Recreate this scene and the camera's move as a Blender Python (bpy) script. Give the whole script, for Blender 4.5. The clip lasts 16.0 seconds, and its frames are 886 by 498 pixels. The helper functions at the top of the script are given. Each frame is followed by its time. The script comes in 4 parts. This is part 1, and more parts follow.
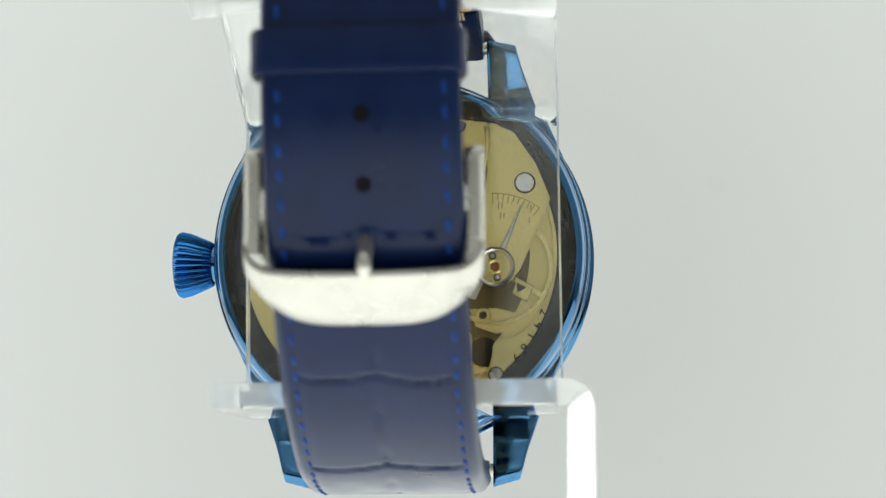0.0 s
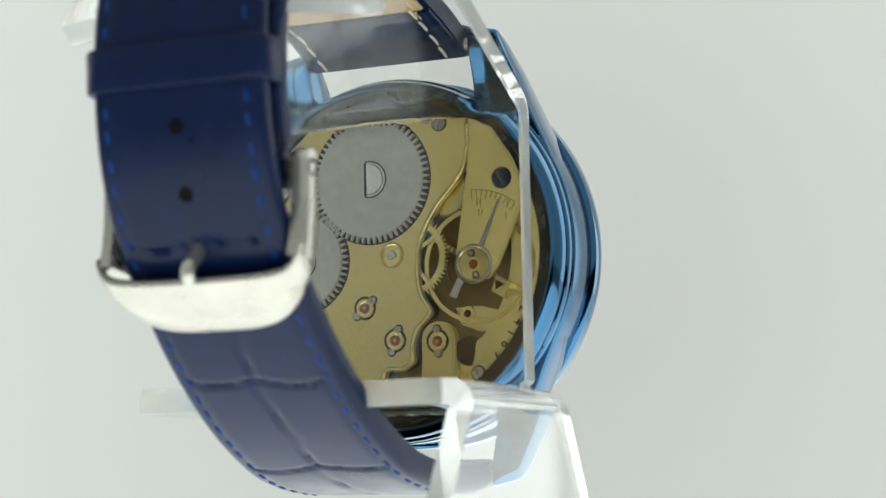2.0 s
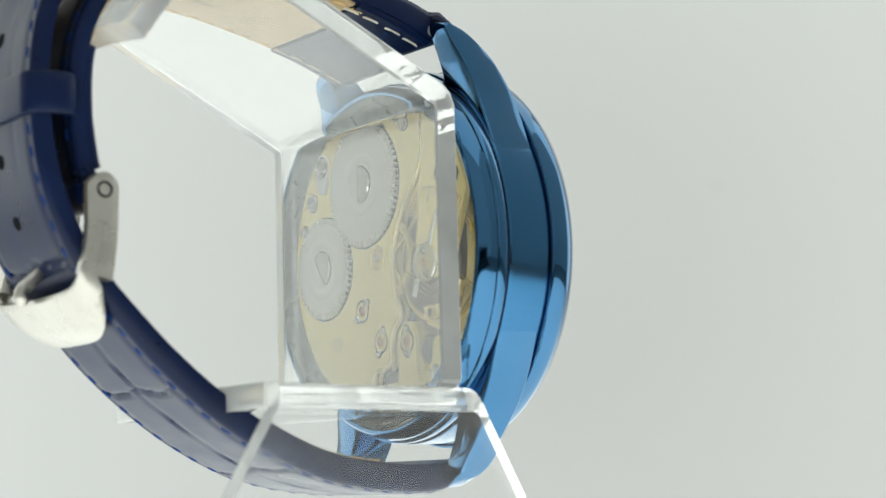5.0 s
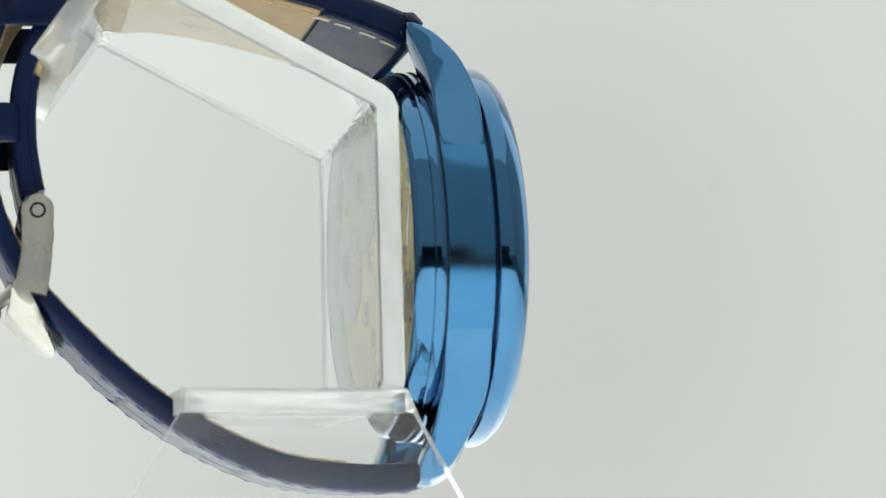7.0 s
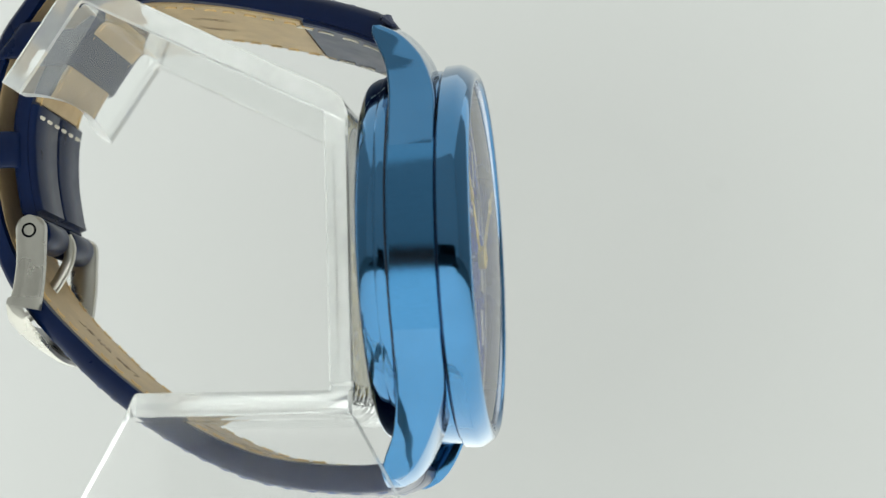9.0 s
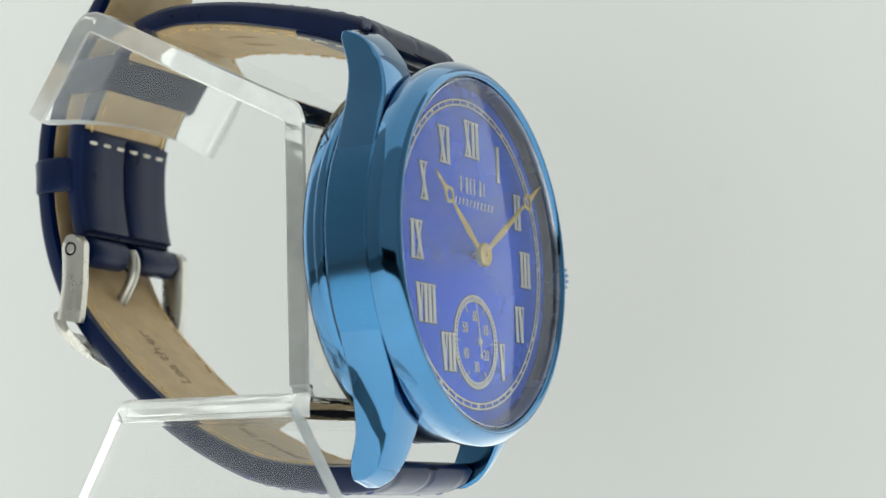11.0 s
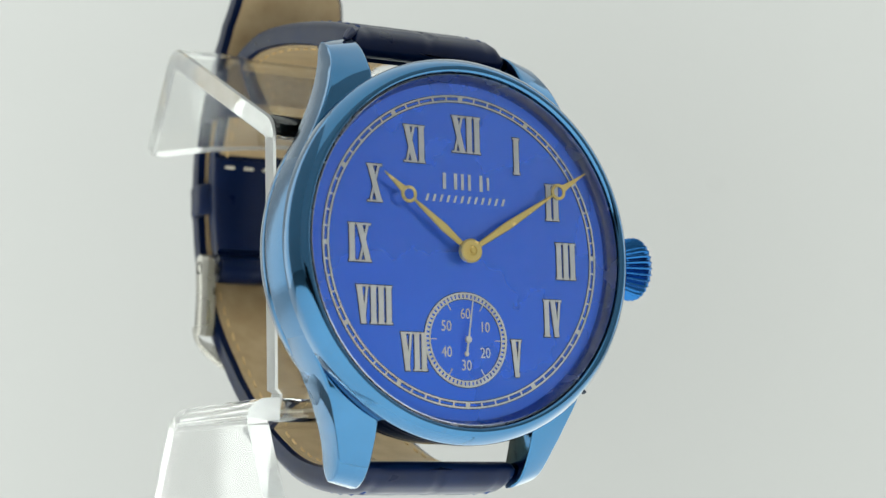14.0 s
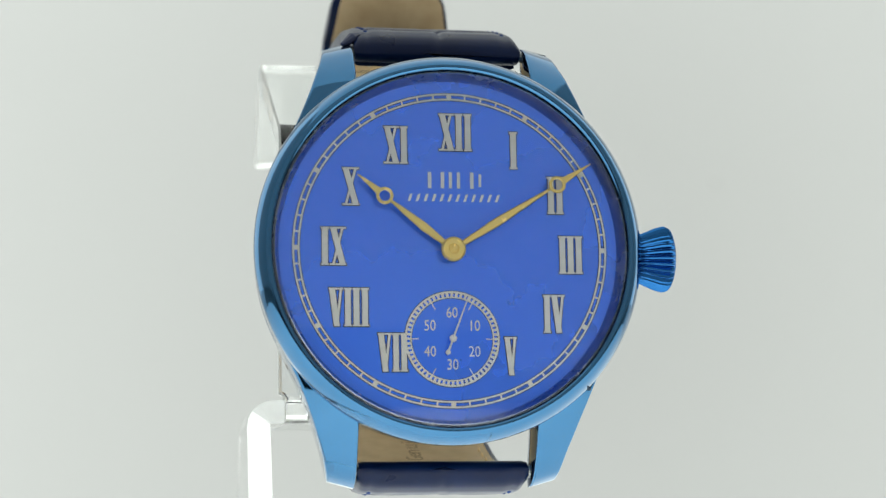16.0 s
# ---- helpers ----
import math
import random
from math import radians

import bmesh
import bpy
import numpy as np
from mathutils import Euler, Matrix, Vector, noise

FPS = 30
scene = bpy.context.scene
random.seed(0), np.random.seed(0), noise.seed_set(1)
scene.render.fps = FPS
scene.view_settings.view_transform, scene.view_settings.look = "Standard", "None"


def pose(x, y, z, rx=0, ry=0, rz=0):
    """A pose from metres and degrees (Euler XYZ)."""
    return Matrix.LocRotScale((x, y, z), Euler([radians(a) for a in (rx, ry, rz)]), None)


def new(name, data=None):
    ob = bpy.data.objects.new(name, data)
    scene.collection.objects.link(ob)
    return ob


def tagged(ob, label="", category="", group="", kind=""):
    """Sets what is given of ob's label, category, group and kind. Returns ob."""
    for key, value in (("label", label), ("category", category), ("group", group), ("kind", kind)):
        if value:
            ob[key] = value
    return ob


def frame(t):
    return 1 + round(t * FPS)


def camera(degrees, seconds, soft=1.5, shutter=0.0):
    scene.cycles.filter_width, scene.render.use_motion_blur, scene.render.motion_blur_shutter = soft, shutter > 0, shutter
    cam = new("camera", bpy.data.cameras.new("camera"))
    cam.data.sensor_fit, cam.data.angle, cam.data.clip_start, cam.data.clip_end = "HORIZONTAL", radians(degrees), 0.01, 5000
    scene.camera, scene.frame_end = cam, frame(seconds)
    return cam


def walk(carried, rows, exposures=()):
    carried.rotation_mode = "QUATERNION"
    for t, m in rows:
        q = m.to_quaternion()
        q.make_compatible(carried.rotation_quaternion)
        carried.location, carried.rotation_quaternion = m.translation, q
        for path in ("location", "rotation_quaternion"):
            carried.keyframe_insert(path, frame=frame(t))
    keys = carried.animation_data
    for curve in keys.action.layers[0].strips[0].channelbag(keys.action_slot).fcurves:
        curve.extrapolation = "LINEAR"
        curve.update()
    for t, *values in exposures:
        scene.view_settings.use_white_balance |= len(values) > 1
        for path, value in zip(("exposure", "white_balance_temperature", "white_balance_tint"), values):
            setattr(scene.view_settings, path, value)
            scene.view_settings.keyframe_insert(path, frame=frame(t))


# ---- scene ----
# ---- camera: it stands still, the turntable turns ----
CAM = pose(0.0, -0.2344, 0.02197, 97.4585, 0.6167, -0.5136)
cam = camera(24.83, 16.0, soft=1.35)
cam.data.dof.use_dof, cam.data.dof.focus_distance, cam.data.dof.aperture_fstop = True, 0.236, 26.0   # a small aperture
walk(cam, [(0.0, CAM), (16.0, CAM)])

# angle of the turntable (degrees) by time
TURN = [(0.0, 176.0), (0.5, 170.86), (1.0, 165.67), (1.5, 160.47), (2.0, 155.25), (2.5, 150.0), (3.0, 144.73),
        (3.5, 139.45), (4.0, 134.17), (4.5, 128.9), (5.0, 123.63), (5.5, 118.38), (6.0, 113.13), (6.5, 107.93),
        (7.0, 102.88), (7.5, 97.92), (8.0, 92.98), (8.5, 88.0), (9.0, 82.85), (9.5, 77.6), (10.0, 72.25),
        (10.5, 66.85), (11.0, 61.47), (11.5, 56.12), (12.0, 50.74), (12.5, 45.38), (13.0, 40.05), (13.5, 34.78),
        (14.0, 29.57), (14.5, 24.42), (15.0, 19.33), (15.5, 14.28), (16.0, 9.27)]
ZC = 0.052                       # height of the dial's centre over the table
AT = (0.00234, -0.00531)         # dial's centre from the turntable's axis

# ---- light: a white light tent; its fabric, floor and turntable top emit the light ----
world = bpy.data.worlds.new("world")
world.use_nodes = True
world.node_tree.nodes["Background"].inputs["Color"].default_value = (0.8, 0.83, 0.82, 1)
world.node_tree.nodes["Background"].inputs["Strength"].default_value = 0.05
scene.world = world
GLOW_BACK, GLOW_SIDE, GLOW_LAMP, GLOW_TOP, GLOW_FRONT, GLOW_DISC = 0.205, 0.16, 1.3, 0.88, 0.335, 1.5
scene.view_settings.exposure = 0.25

MM = 0.001


# ---- material helpers ----
def mat(name):
    m = bpy.data.materials.new(name)
    m.use_nodes = True
    return m, m.node_tree.nodes, m.node_tree.links, m.node_tree.nodes["Principled BSDF"]


def noise_tex(nodes, links, scale, detail=4.0, stretch=(1, 1, 1)):
    co = nodes.new("ShaderNodeTexCoord")
    mp = nodes.new("ShaderNodeMapping")
    mp.inputs["Scale"].default_value = stretch
    n = nodes.new("ShaderNodeTexNoise")
    n.inputs["Scale"].default_value = scale
    n.inputs["Detail"].default_value = detail
    links.new(co.outputs["Object"], mp.inputs["Vector"])
    links.new(mp.outputs["Vector"], n.inputs["Vector"])
    return n


def ramp(nodes, links, source, stops):
    r = nodes.new("ShaderNodeValToRGB")
    el = r.color_ramp.elements
    while len(el) < len(stops):
        el.new(0.5)
    for e, (p, c) in zip(el, stops):
        e.position, e.color = p, (*c, 1) if len(c) == 3 else c
    links.new(source, r.inputs["Fac"])
    return r


def surface(name, low, high, rough, metal=0.0, scale=300.0, bump=0.0, bump_scale=2000.0, stretch=(1, 1, 1), coat=0.0,
            rough_spread=0.05, dist=0.0001, spec=0.5):
    """Two tones mixed by noise, a roughness that wanders, and a fine relief."""
    m, nodes, links, p = mat(name)
    n = noise_tex(nodes, links, scale, 5.0, stretch)
    r = ramp(nodes, links, n.outputs["Fac"], [(0.3, low), (0.7, high)])
    links.new(r.outputs["Color"], p.inputs["Base Color"])
    rr = ramp(nodes, links, n.outputs["Fac"], [(0.3, (rough - rough_spread,) * 3), (0.7, (rough + rough_spread,) * 3)])
    links.new(rr.outputs["Color"], p.inputs["Roughness"])
    p.inputs["Metallic"].default_value = metal
    p.inputs["Specular IOR Level"].default_value = spec
    p.inputs["Coat Weight"].default_value = coat
    p.inputs["Coat Roughness"].default_value = 0.03 if coat > 0.5 else 0.3
    if bump:
        n2 = noise_tex(nodes, links, bump_scale, 6.0, stretch)
        b = nodes.new("ShaderNodeBump")
        b.inputs["Strength"].default_value, b.inputs["Distance"].default_value = bump, dist
        links.new(n2.outputs["Fac"], b.inputs["Height"])
        links.new(b.outputs["Normal"], p.inputs["Normal"])
    return m


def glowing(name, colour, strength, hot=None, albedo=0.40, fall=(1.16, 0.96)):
    """Emits as if lit; hot: the middle (x, y, z) and radius of a painted light falloff."""
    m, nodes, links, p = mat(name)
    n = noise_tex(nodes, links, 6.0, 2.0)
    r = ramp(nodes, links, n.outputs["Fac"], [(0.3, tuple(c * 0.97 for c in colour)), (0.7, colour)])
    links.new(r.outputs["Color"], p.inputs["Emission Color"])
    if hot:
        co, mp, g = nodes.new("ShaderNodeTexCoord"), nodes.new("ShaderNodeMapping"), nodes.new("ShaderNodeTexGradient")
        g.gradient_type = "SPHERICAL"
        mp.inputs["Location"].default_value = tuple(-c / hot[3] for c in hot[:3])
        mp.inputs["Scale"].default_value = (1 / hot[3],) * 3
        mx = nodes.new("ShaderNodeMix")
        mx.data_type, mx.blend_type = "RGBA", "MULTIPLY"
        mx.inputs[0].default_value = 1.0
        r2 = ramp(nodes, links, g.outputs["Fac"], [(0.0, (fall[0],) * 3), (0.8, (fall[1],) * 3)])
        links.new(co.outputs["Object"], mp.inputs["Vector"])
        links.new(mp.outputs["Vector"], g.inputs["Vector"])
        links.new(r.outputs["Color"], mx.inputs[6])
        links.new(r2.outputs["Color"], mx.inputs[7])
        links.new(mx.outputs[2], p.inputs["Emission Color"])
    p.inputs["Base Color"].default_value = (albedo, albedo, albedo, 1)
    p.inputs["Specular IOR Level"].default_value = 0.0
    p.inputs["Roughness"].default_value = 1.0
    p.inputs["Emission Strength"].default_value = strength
    return m


def glass(name, ior, rough, colour=(1, 1, 1)):
    m, nodes, links, p = mat(name)
    nodes.remove(p)
    g = nodes.new("ShaderNodeBsdfGlass")
    g.inputs["IOR"].default_value, g.inputs["Roughness"].default_value = ior, rough
    g.inputs["Color"].default_value = (*colour, 1)
    links.new(g.outputs[0], nodes["Material Output"].inputs["Surface"])
    return m


def thin_pane(name):
    """A thin clear pane: it lets the view through and mirrors by its gloss."""
    m, nodes, links, p = mat(name)
    nodes.remove(p)
    t, g, f, mx = nodes.new("ShaderNodeBsdfTransparent"), nodes.new("ShaderNodeBsdfGlossy"), nodes.new("ShaderNodeFresnel"), nodes.new("ShaderNodeMixShader")
    f.inputs["IOR"].default_value = 1.47
    t.inputs["Color"].default_value = (0.98, 0.985, 0.985, 1)
    g.inputs["Roughness"].default_value = 0.0
    links.new(f.outputs[0], mx.inputs[0])
    links.new(t.outputs[0], mx.inputs[1])
    links.new(g.outputs[0], mx.inputs[2])
    links.new(mx.outputs[0], nodes["Material Output"].inputs["Surface"])
    return m


def frosted(name, low, high, rough=0.06):
    """A sawn acrylic edge: part clear, part scattering white."""
    m, nodes, links, p = mat(name)
    nodes.remove(p)
    g, d, t = nodes.new("ShaderNodeBsdfGlass"), nodes.new("ShaderNodeBsdfDiffuse"), nodes.new("ShaderNodeBsdfTranslucent")
    g.inputs["IOR"].default_value, g.inputs["Roughness"].default_value = 1.49, rough
    for s in (d, t):
        s.inputs["Color"].default_value = (0.96, 0.97, 0.965, 1)
    n = noise_tex(nodes, links, 160.0, 3.0)
    r = ramp(nodes, links, n.outputs["Fac"], [(0.3, (low,) * 3), (0.7, (high,) * 3)])
    m1, m2 = nodes.new("ShaderNodeMixShader"), nodes.new("ShaderNodeMixShader")
    m1.inputs[0].default_value = 0.5
    links.new(d.outputs[0], m1.inputs[1])
    links.new(t.outputs[0], m1.inputs[2])
    links.new(r.outputs["Color"], m2.inputs[0])
    links.new(g.outputs[0], m2.inputs[1])
    links.new(m1.outputs[0], m2.inputs[2])
    links.new(m2.outputs[0], nodes["Material Output"].inputs["Surface"])
    return m


WHITE = (0.945, 1.0, 0.945)
BLUE = surface("blue_steel", (0.025, 0.114, 0.238), (0.032, 0.131, 0.268), 0.075, 1.0, 150, 0.02, 4000, coat=0.55, rough_spread=0.02)
BLUE_BRUSHED = surface("blue_steel_band", (0.025, 0.114, 0.238), (0.032, 0.131, 0.268), 0.12, 1.0, 900, 0.03, 3000, (1, 1, 12), coat=0.3, rough_spread=0.02)
BLUE_CROWN = surface("blue_steel_crown", (0.018, 0.105, 0.29), (0.024, 0.125, 0.34), 0.2, 1.0, 200, rough_spread=0.02)
DARK_GAP = surface("dark_joint", (0.004, 0.01, 0.02), (0.006, 0.014, 0.03), 0.4, 0.5, 200)
STEEL = surface("polished_steel", (0.40, 0.385, 0.35), (0.47, 0.455, 0.415), 0.29, 0.85, 250, 0.04, 3000, rough_spread=0.04)
LEATHER = surface("navy_leather", (0.0008, 0.0058, 0.031), (0.0015, 0.0088, 0.044), 0.32, 0.0, 260, 0.08, 2200, rough_spread=0.05, spec=0.18)
LEATHER_EDGE = surface("navy_leather_edge", (0.007, 0.012, 0.04), (0.012, 0.02, 0.07), 0.5, 0.0, 400, 0.3, 2600)
LINING = surface("tan_lining", (0.43, 0.30, 0.155), (0.55, 0.405, 0.23), 0.55, 0.0, 350, 0.25, 3500, rough_spread=0.06)
LINING_PRINT = surface("lining_print", (0.22, 0.15, 0.08), (0.27, 0.19, 0.10), 0.55, 0.0, 350)
THREAD_BLUE = surface("blue_thread", (0.001, 0.018, 0.10), (0.003, 0.040, 0.19), 0.6, 0.0, 1500, 0.4, 6000, spec=0.15)
THREAD_PALE = surface("pale_thread", (0.62, 0.58, 0.48), (0.74, 0.70, 0.60), 0.65, 0.0, 1500, 0.4, 6000)
THREAD_TAN = surface("tan_thread", (0.66, 0.45, 0.20), (0.78, 0.57, 0.28), 0.65, 0.0, 1500, 0.4, 6000)
INK = surface("dark_blue_ink", (0.004, 0.008, 0.03), (0.008, 0.014, 0.05), 0.5)
HOLE = surface("dark_hole", (0.004, 0.004, 0.006), (0.008, 0.007, 0.008), 0.8, spec=0.03)
DIAL = surface("blue_enamel_dial", (0.030, 0.175, 0.96), (0.042, 0.21, 1.0), 0.27, 0.55, 45, coat=1.0, rough_spread=0.06)
SILVER = surface("silver_print", (0.72, 0.70, 0.62), (0.82, 0.80, 0.72), 0.4, 0.1, 900, 0.1, 4000)
GOLD = surface("gold_steel", (0.92, 0.66, 0.18), (0.98, 0.74, 0.24), 0.25, 0.3, 500, rough_spread=0.05)
BRASS = surface("gilt_plate", (0.90, 0.74, 0.27), (1.0, 0.84, 0.35), 0.34, 0.12, 2600, 0.12, 5000, rough_spread=0.05)
BRASS_EDGE = surface("polished_gilt", (0.85, 0.70, 0.27), (0.95, 0.81, 0.36), 0.22, 0.75, 500)
# darker copy of the gilt: shade of the recessed plate put into its colour
BRASS_SHADED = surface("shaded_gilt", (0.13, 0.09, 0.022), (0.24, 0.17, 0.05), 0.4, 0.6, 500, 0.2, 4000)
ENGRAVED = surface("engraved_gilt", (0.42, 0.32, 0.09), (0.52, 0.40, 0.13), 0.5, 0.2, 900)
NICKEL = surface("grained_nickel", (0.64, 0.63, 0.59), (0.74, 0.73, 0.69), 0.34, 0.2, 900, 0.06, 5000, rough_spread=0.04)
SCREW = surface("screw_steel", (0.60, 0.58, 0.53), (0.72, 0.70, 0.65), 0.25, 0.6, 900)
# near-black gilt for seams and dark parts, and for shade painted in gaps
SEAM_SHADE = surface("gilt_seam_shade", (0.022, 0.015, 0.006), (0.045, 0.03, 0.012), 0.5, 0.3, 700, spec=0.2)
RUBY = surface("ruby_jewel", (0.26, 0.06, 0.008), (0.45, 0.14, 0.02), 0.1, 0.0, 900, coat=1.0)
SCREW_BRIGHT = surface("polished_screw", (0.80, 0.79, 0.75), (0.88, 0.87, 0.83), 0.12, 1.0, 900)
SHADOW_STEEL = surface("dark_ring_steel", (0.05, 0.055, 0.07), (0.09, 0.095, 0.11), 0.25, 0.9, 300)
REHAUT = surface("dark_steel_rehaut", (0.30, 0.33, 0.40), (0.38, 0.41, 0.48), 0.25, 1.0, 300)
ACRYLIC = glass("clear_acrylic", 1.49, 0.0, (0.985, 0.99, 0.987))
ACRYLIC_EDGE = frosted("polished_acrylic_edge", 0.34, 0.46)
ACRYLIC_SAWN = frosted("sawn_acrylic_edge", 0.3, 0.45)
# a little white scatter stands in for the bright reflections on the leg
ACRYLIC_SHEEN = frosted("sheen_acrylic", 0.015, 0.035, 0.0)
CRYSTAL = thin_pane("watch_crystal")


# ---- mesh helpers ----
def part(name, bm, material, parent, label=""):
    """One mesh object under a thing or under a part; its numbers are millimetres in the parent's space."""
    me = bpy.data.meshes.new(name)
    bmesh.ops.scale(bm, vec=(MM, MM, MM), verts=bm.verts)
    bm.to_mesh(me)
    bm.free()
    for m in material if isinstance(material, (list, tuple)) else [material]:
        me.materials.append(m)
    ob = new(name, me)
    ob.parent = parent
    return tagged(ob, label)


def smooth(ob, angle=35):
    me = ob.data
    me.polygons.foreach_set("use_smooth", [True] * len(me.polygons))
    b = bmesh.new()
    b.from_mesh(me)
    for e in b.edges:
        e.smooth = not (len(e.link_faces) == 2 and e.calc_face_angle(0) > radians(angle))
    b.to_mesh(me)
    b.free()
    return ob


def lathe(profile, segs=128, axis="y", centre=(0, 0, 0), closed=True):
    """Turn a (radius, along) outline round an axis."""
    bm = bmesh.new()
    rings = []
    for k in range(segs):
        a = 2 * math.pi * k / segs
        row = []
        for r, h in profile:
            if axis == "y":
                p = (r * math.sin(a), h, r * math.cos(a))
            elif axis == "x":
                p = (h, r * math.sin(a), r * math.cos(a))
            else:
                p = (r * math.cos(a), r * math.sin(a), h)
            row.append(bm.verts.new(Vector(p) + Vector(centre)))
        rings.append(row)
    n = len(profile)
    for k in range(segs):
        for i in range(n if closed else n - 1):
            q = [rings[k][i], rings[k][(i + 1) % n], rings[(k + 1) % segs][(i + 1) % n], rings[(k + 1) % segs][i]]
            bm.faces.new(q)
    bmesh.ops.remove_doubles(bm, verts=bm.verts, dist=1e-4)
    bmesh.ops.recalc_face_normals(bm, faces=bm.faces)
    return bm


def disc(r, y0, y1, centre=(0, 0), segs=48, bevel=0.08, dome=0.0):
    """A round plate across the y axis, from y0 to y1, its edge at y1 broken."""
    s = 1 if y1 > y0 else -1
    prof = [(0, y0), (r, y0), (r, y1 - s * bevel), (r - bevel, y1), (r * 0.5, y1 + s * dome * 0.75), (0, y1 + s * dome)]
    return lathe(prof, segs, "y", (centre[0], 0, centre[1]), closed=False)


def prism(outline, y0, y1, bevel=0.0, segs=2):
    """An (x, z) outline carried from y0 to y1."""
    bm = bmesh.new()
    a = [bm.verts.new((x, y0, z)) for x, z in outline]
    b = [bm.verts.new((x, y1, z)) for x, z in outline]
    n = len(outline)
    top = bm.faces.new(b)
    bm.faces.new(a[::-1])
    for i in range(n):
        bm.faces.new((a[i], a[(i + 1) % n], b[(i + 1) % n], b[i]))
    bmesh.ops.recalc_face_normals(bm, faces=bm.faces)
    if bevel:
        bmesh.ops.bevel(bm, geom=list(top.edges), offset=bevel, segments=segs, affect="EDGES", clamp_overlap=True)
    return bm


def add(bm, other):
    """Join another bmesh into bm."""
    me = bpy.data.meshes.new("join")
    other.to_mesh(me)
    other.free()
    bm.from_mesh(me)
    bpy.data.meshes.remove(me)
    return bm


def curve_points(pts, step):
    """A smooth line through the points, at even steps."""
    P = [np.array(p, float) for p in pts]
    P = [2 * P[0] - P[1]] + P + [2 * P[-1] - P[-2]]
    dense = []
    for i in range(1, len(P) - 2):
        for k in range(30):
            t = k / 30
            a, b, c, d = P[i - 1:i + 3]
            dense.append(0.5 * (2 * b + (c - a) * t + (2 * a - 5 * b + 4 * c - d) * t * t + (3 * b - a - 3 * c + d) * t ** 3))
    dense.append(P[-2])
    D = np.array(dense)
    s = np.concatenate([[0], np.cumsum(np.linalg.norm(np.diff(D, axis=0), axis=1))])
    u = np.linspace(0, s[-1], max(2, int(s[-1] / step)) + 1)
    return np.stack([np.interp(u, s, D[:, k]) for k in range(D.shape[1])], 1), u


def tube(points, radius, segs=8, flat=1.0):
    """A round bar along 3D points, with closed ends. radius: one number or one for each point."""
    bm = bmesh.new()
    pts = [Vector(p) for p in points]
    rows = []
    up = Vector((1, 0, 0.01))
    for i, p in enumerate(pts):
        t = (pts[min(i + 1, len(pts) - 1)] - pts[max(i - 1, 0)]).normalized()
        if abs(t.dot(up.normalized())) > 0.9:
            up = Vector((0, 1, 0.01))
        s = t.cross(up).normalized()
        w = s.cross(t)
        r = radius[i] if isinstance(radius, (list, tuple)) else radius
        rows.append([bm.verts.new(p + s * r * math.cos(2 * math.pi * k / segs) + w * r * flat * math.sin(2 * math.pi * k / segs)) for k in range(segs)])
    for a, b in zip(rows, rows[1:]):
        for k in range(segs):
            bm.faces.new((a[k], a[(k + 1) % segs], b[(k + 1) % segs], b[k]))
    bm.faces.new(rows[0][::-1])
    bm.faces.new(rows[-1])
    bmesh.ops.recalc_face_normals(bm, faces=bm.faces)
    return bm


def thing(name, m, label, category, kind=""):
    ob = new(name)
    ob.matrix_basis = m
    ob.empty_display_size = 0.005
    return tagged(ob, label, category, kind=kind)


# ---- the setting: table and tent ----
def sheet(name, corners, material, kind="structure", label=""):
    me = bpy.data.meshes.new(name)
    me.from_pydata([tuple(c) for c in corners], [], [tuple(range(len(corners)))])
    me.materials.append(material)
    return tagged(new(name, me), label, kind=kind)


def slab(name, lo, hi, material, label):
    bm = bmesh.new()
    bmesh.ops.create_cube(bm, size=1)
    for v in bm.verts:
        v.co = Vector([(l + h) / 2 + c * (h - l) for c, l, h in zip(v.co, lo, hi)])
    me = bpy.data.meshes.new(name)
    bm.to_mesh(me)
    bm.free()
    me.materials.append(material)
    return tagged(new(name, me), label, kind="structure")


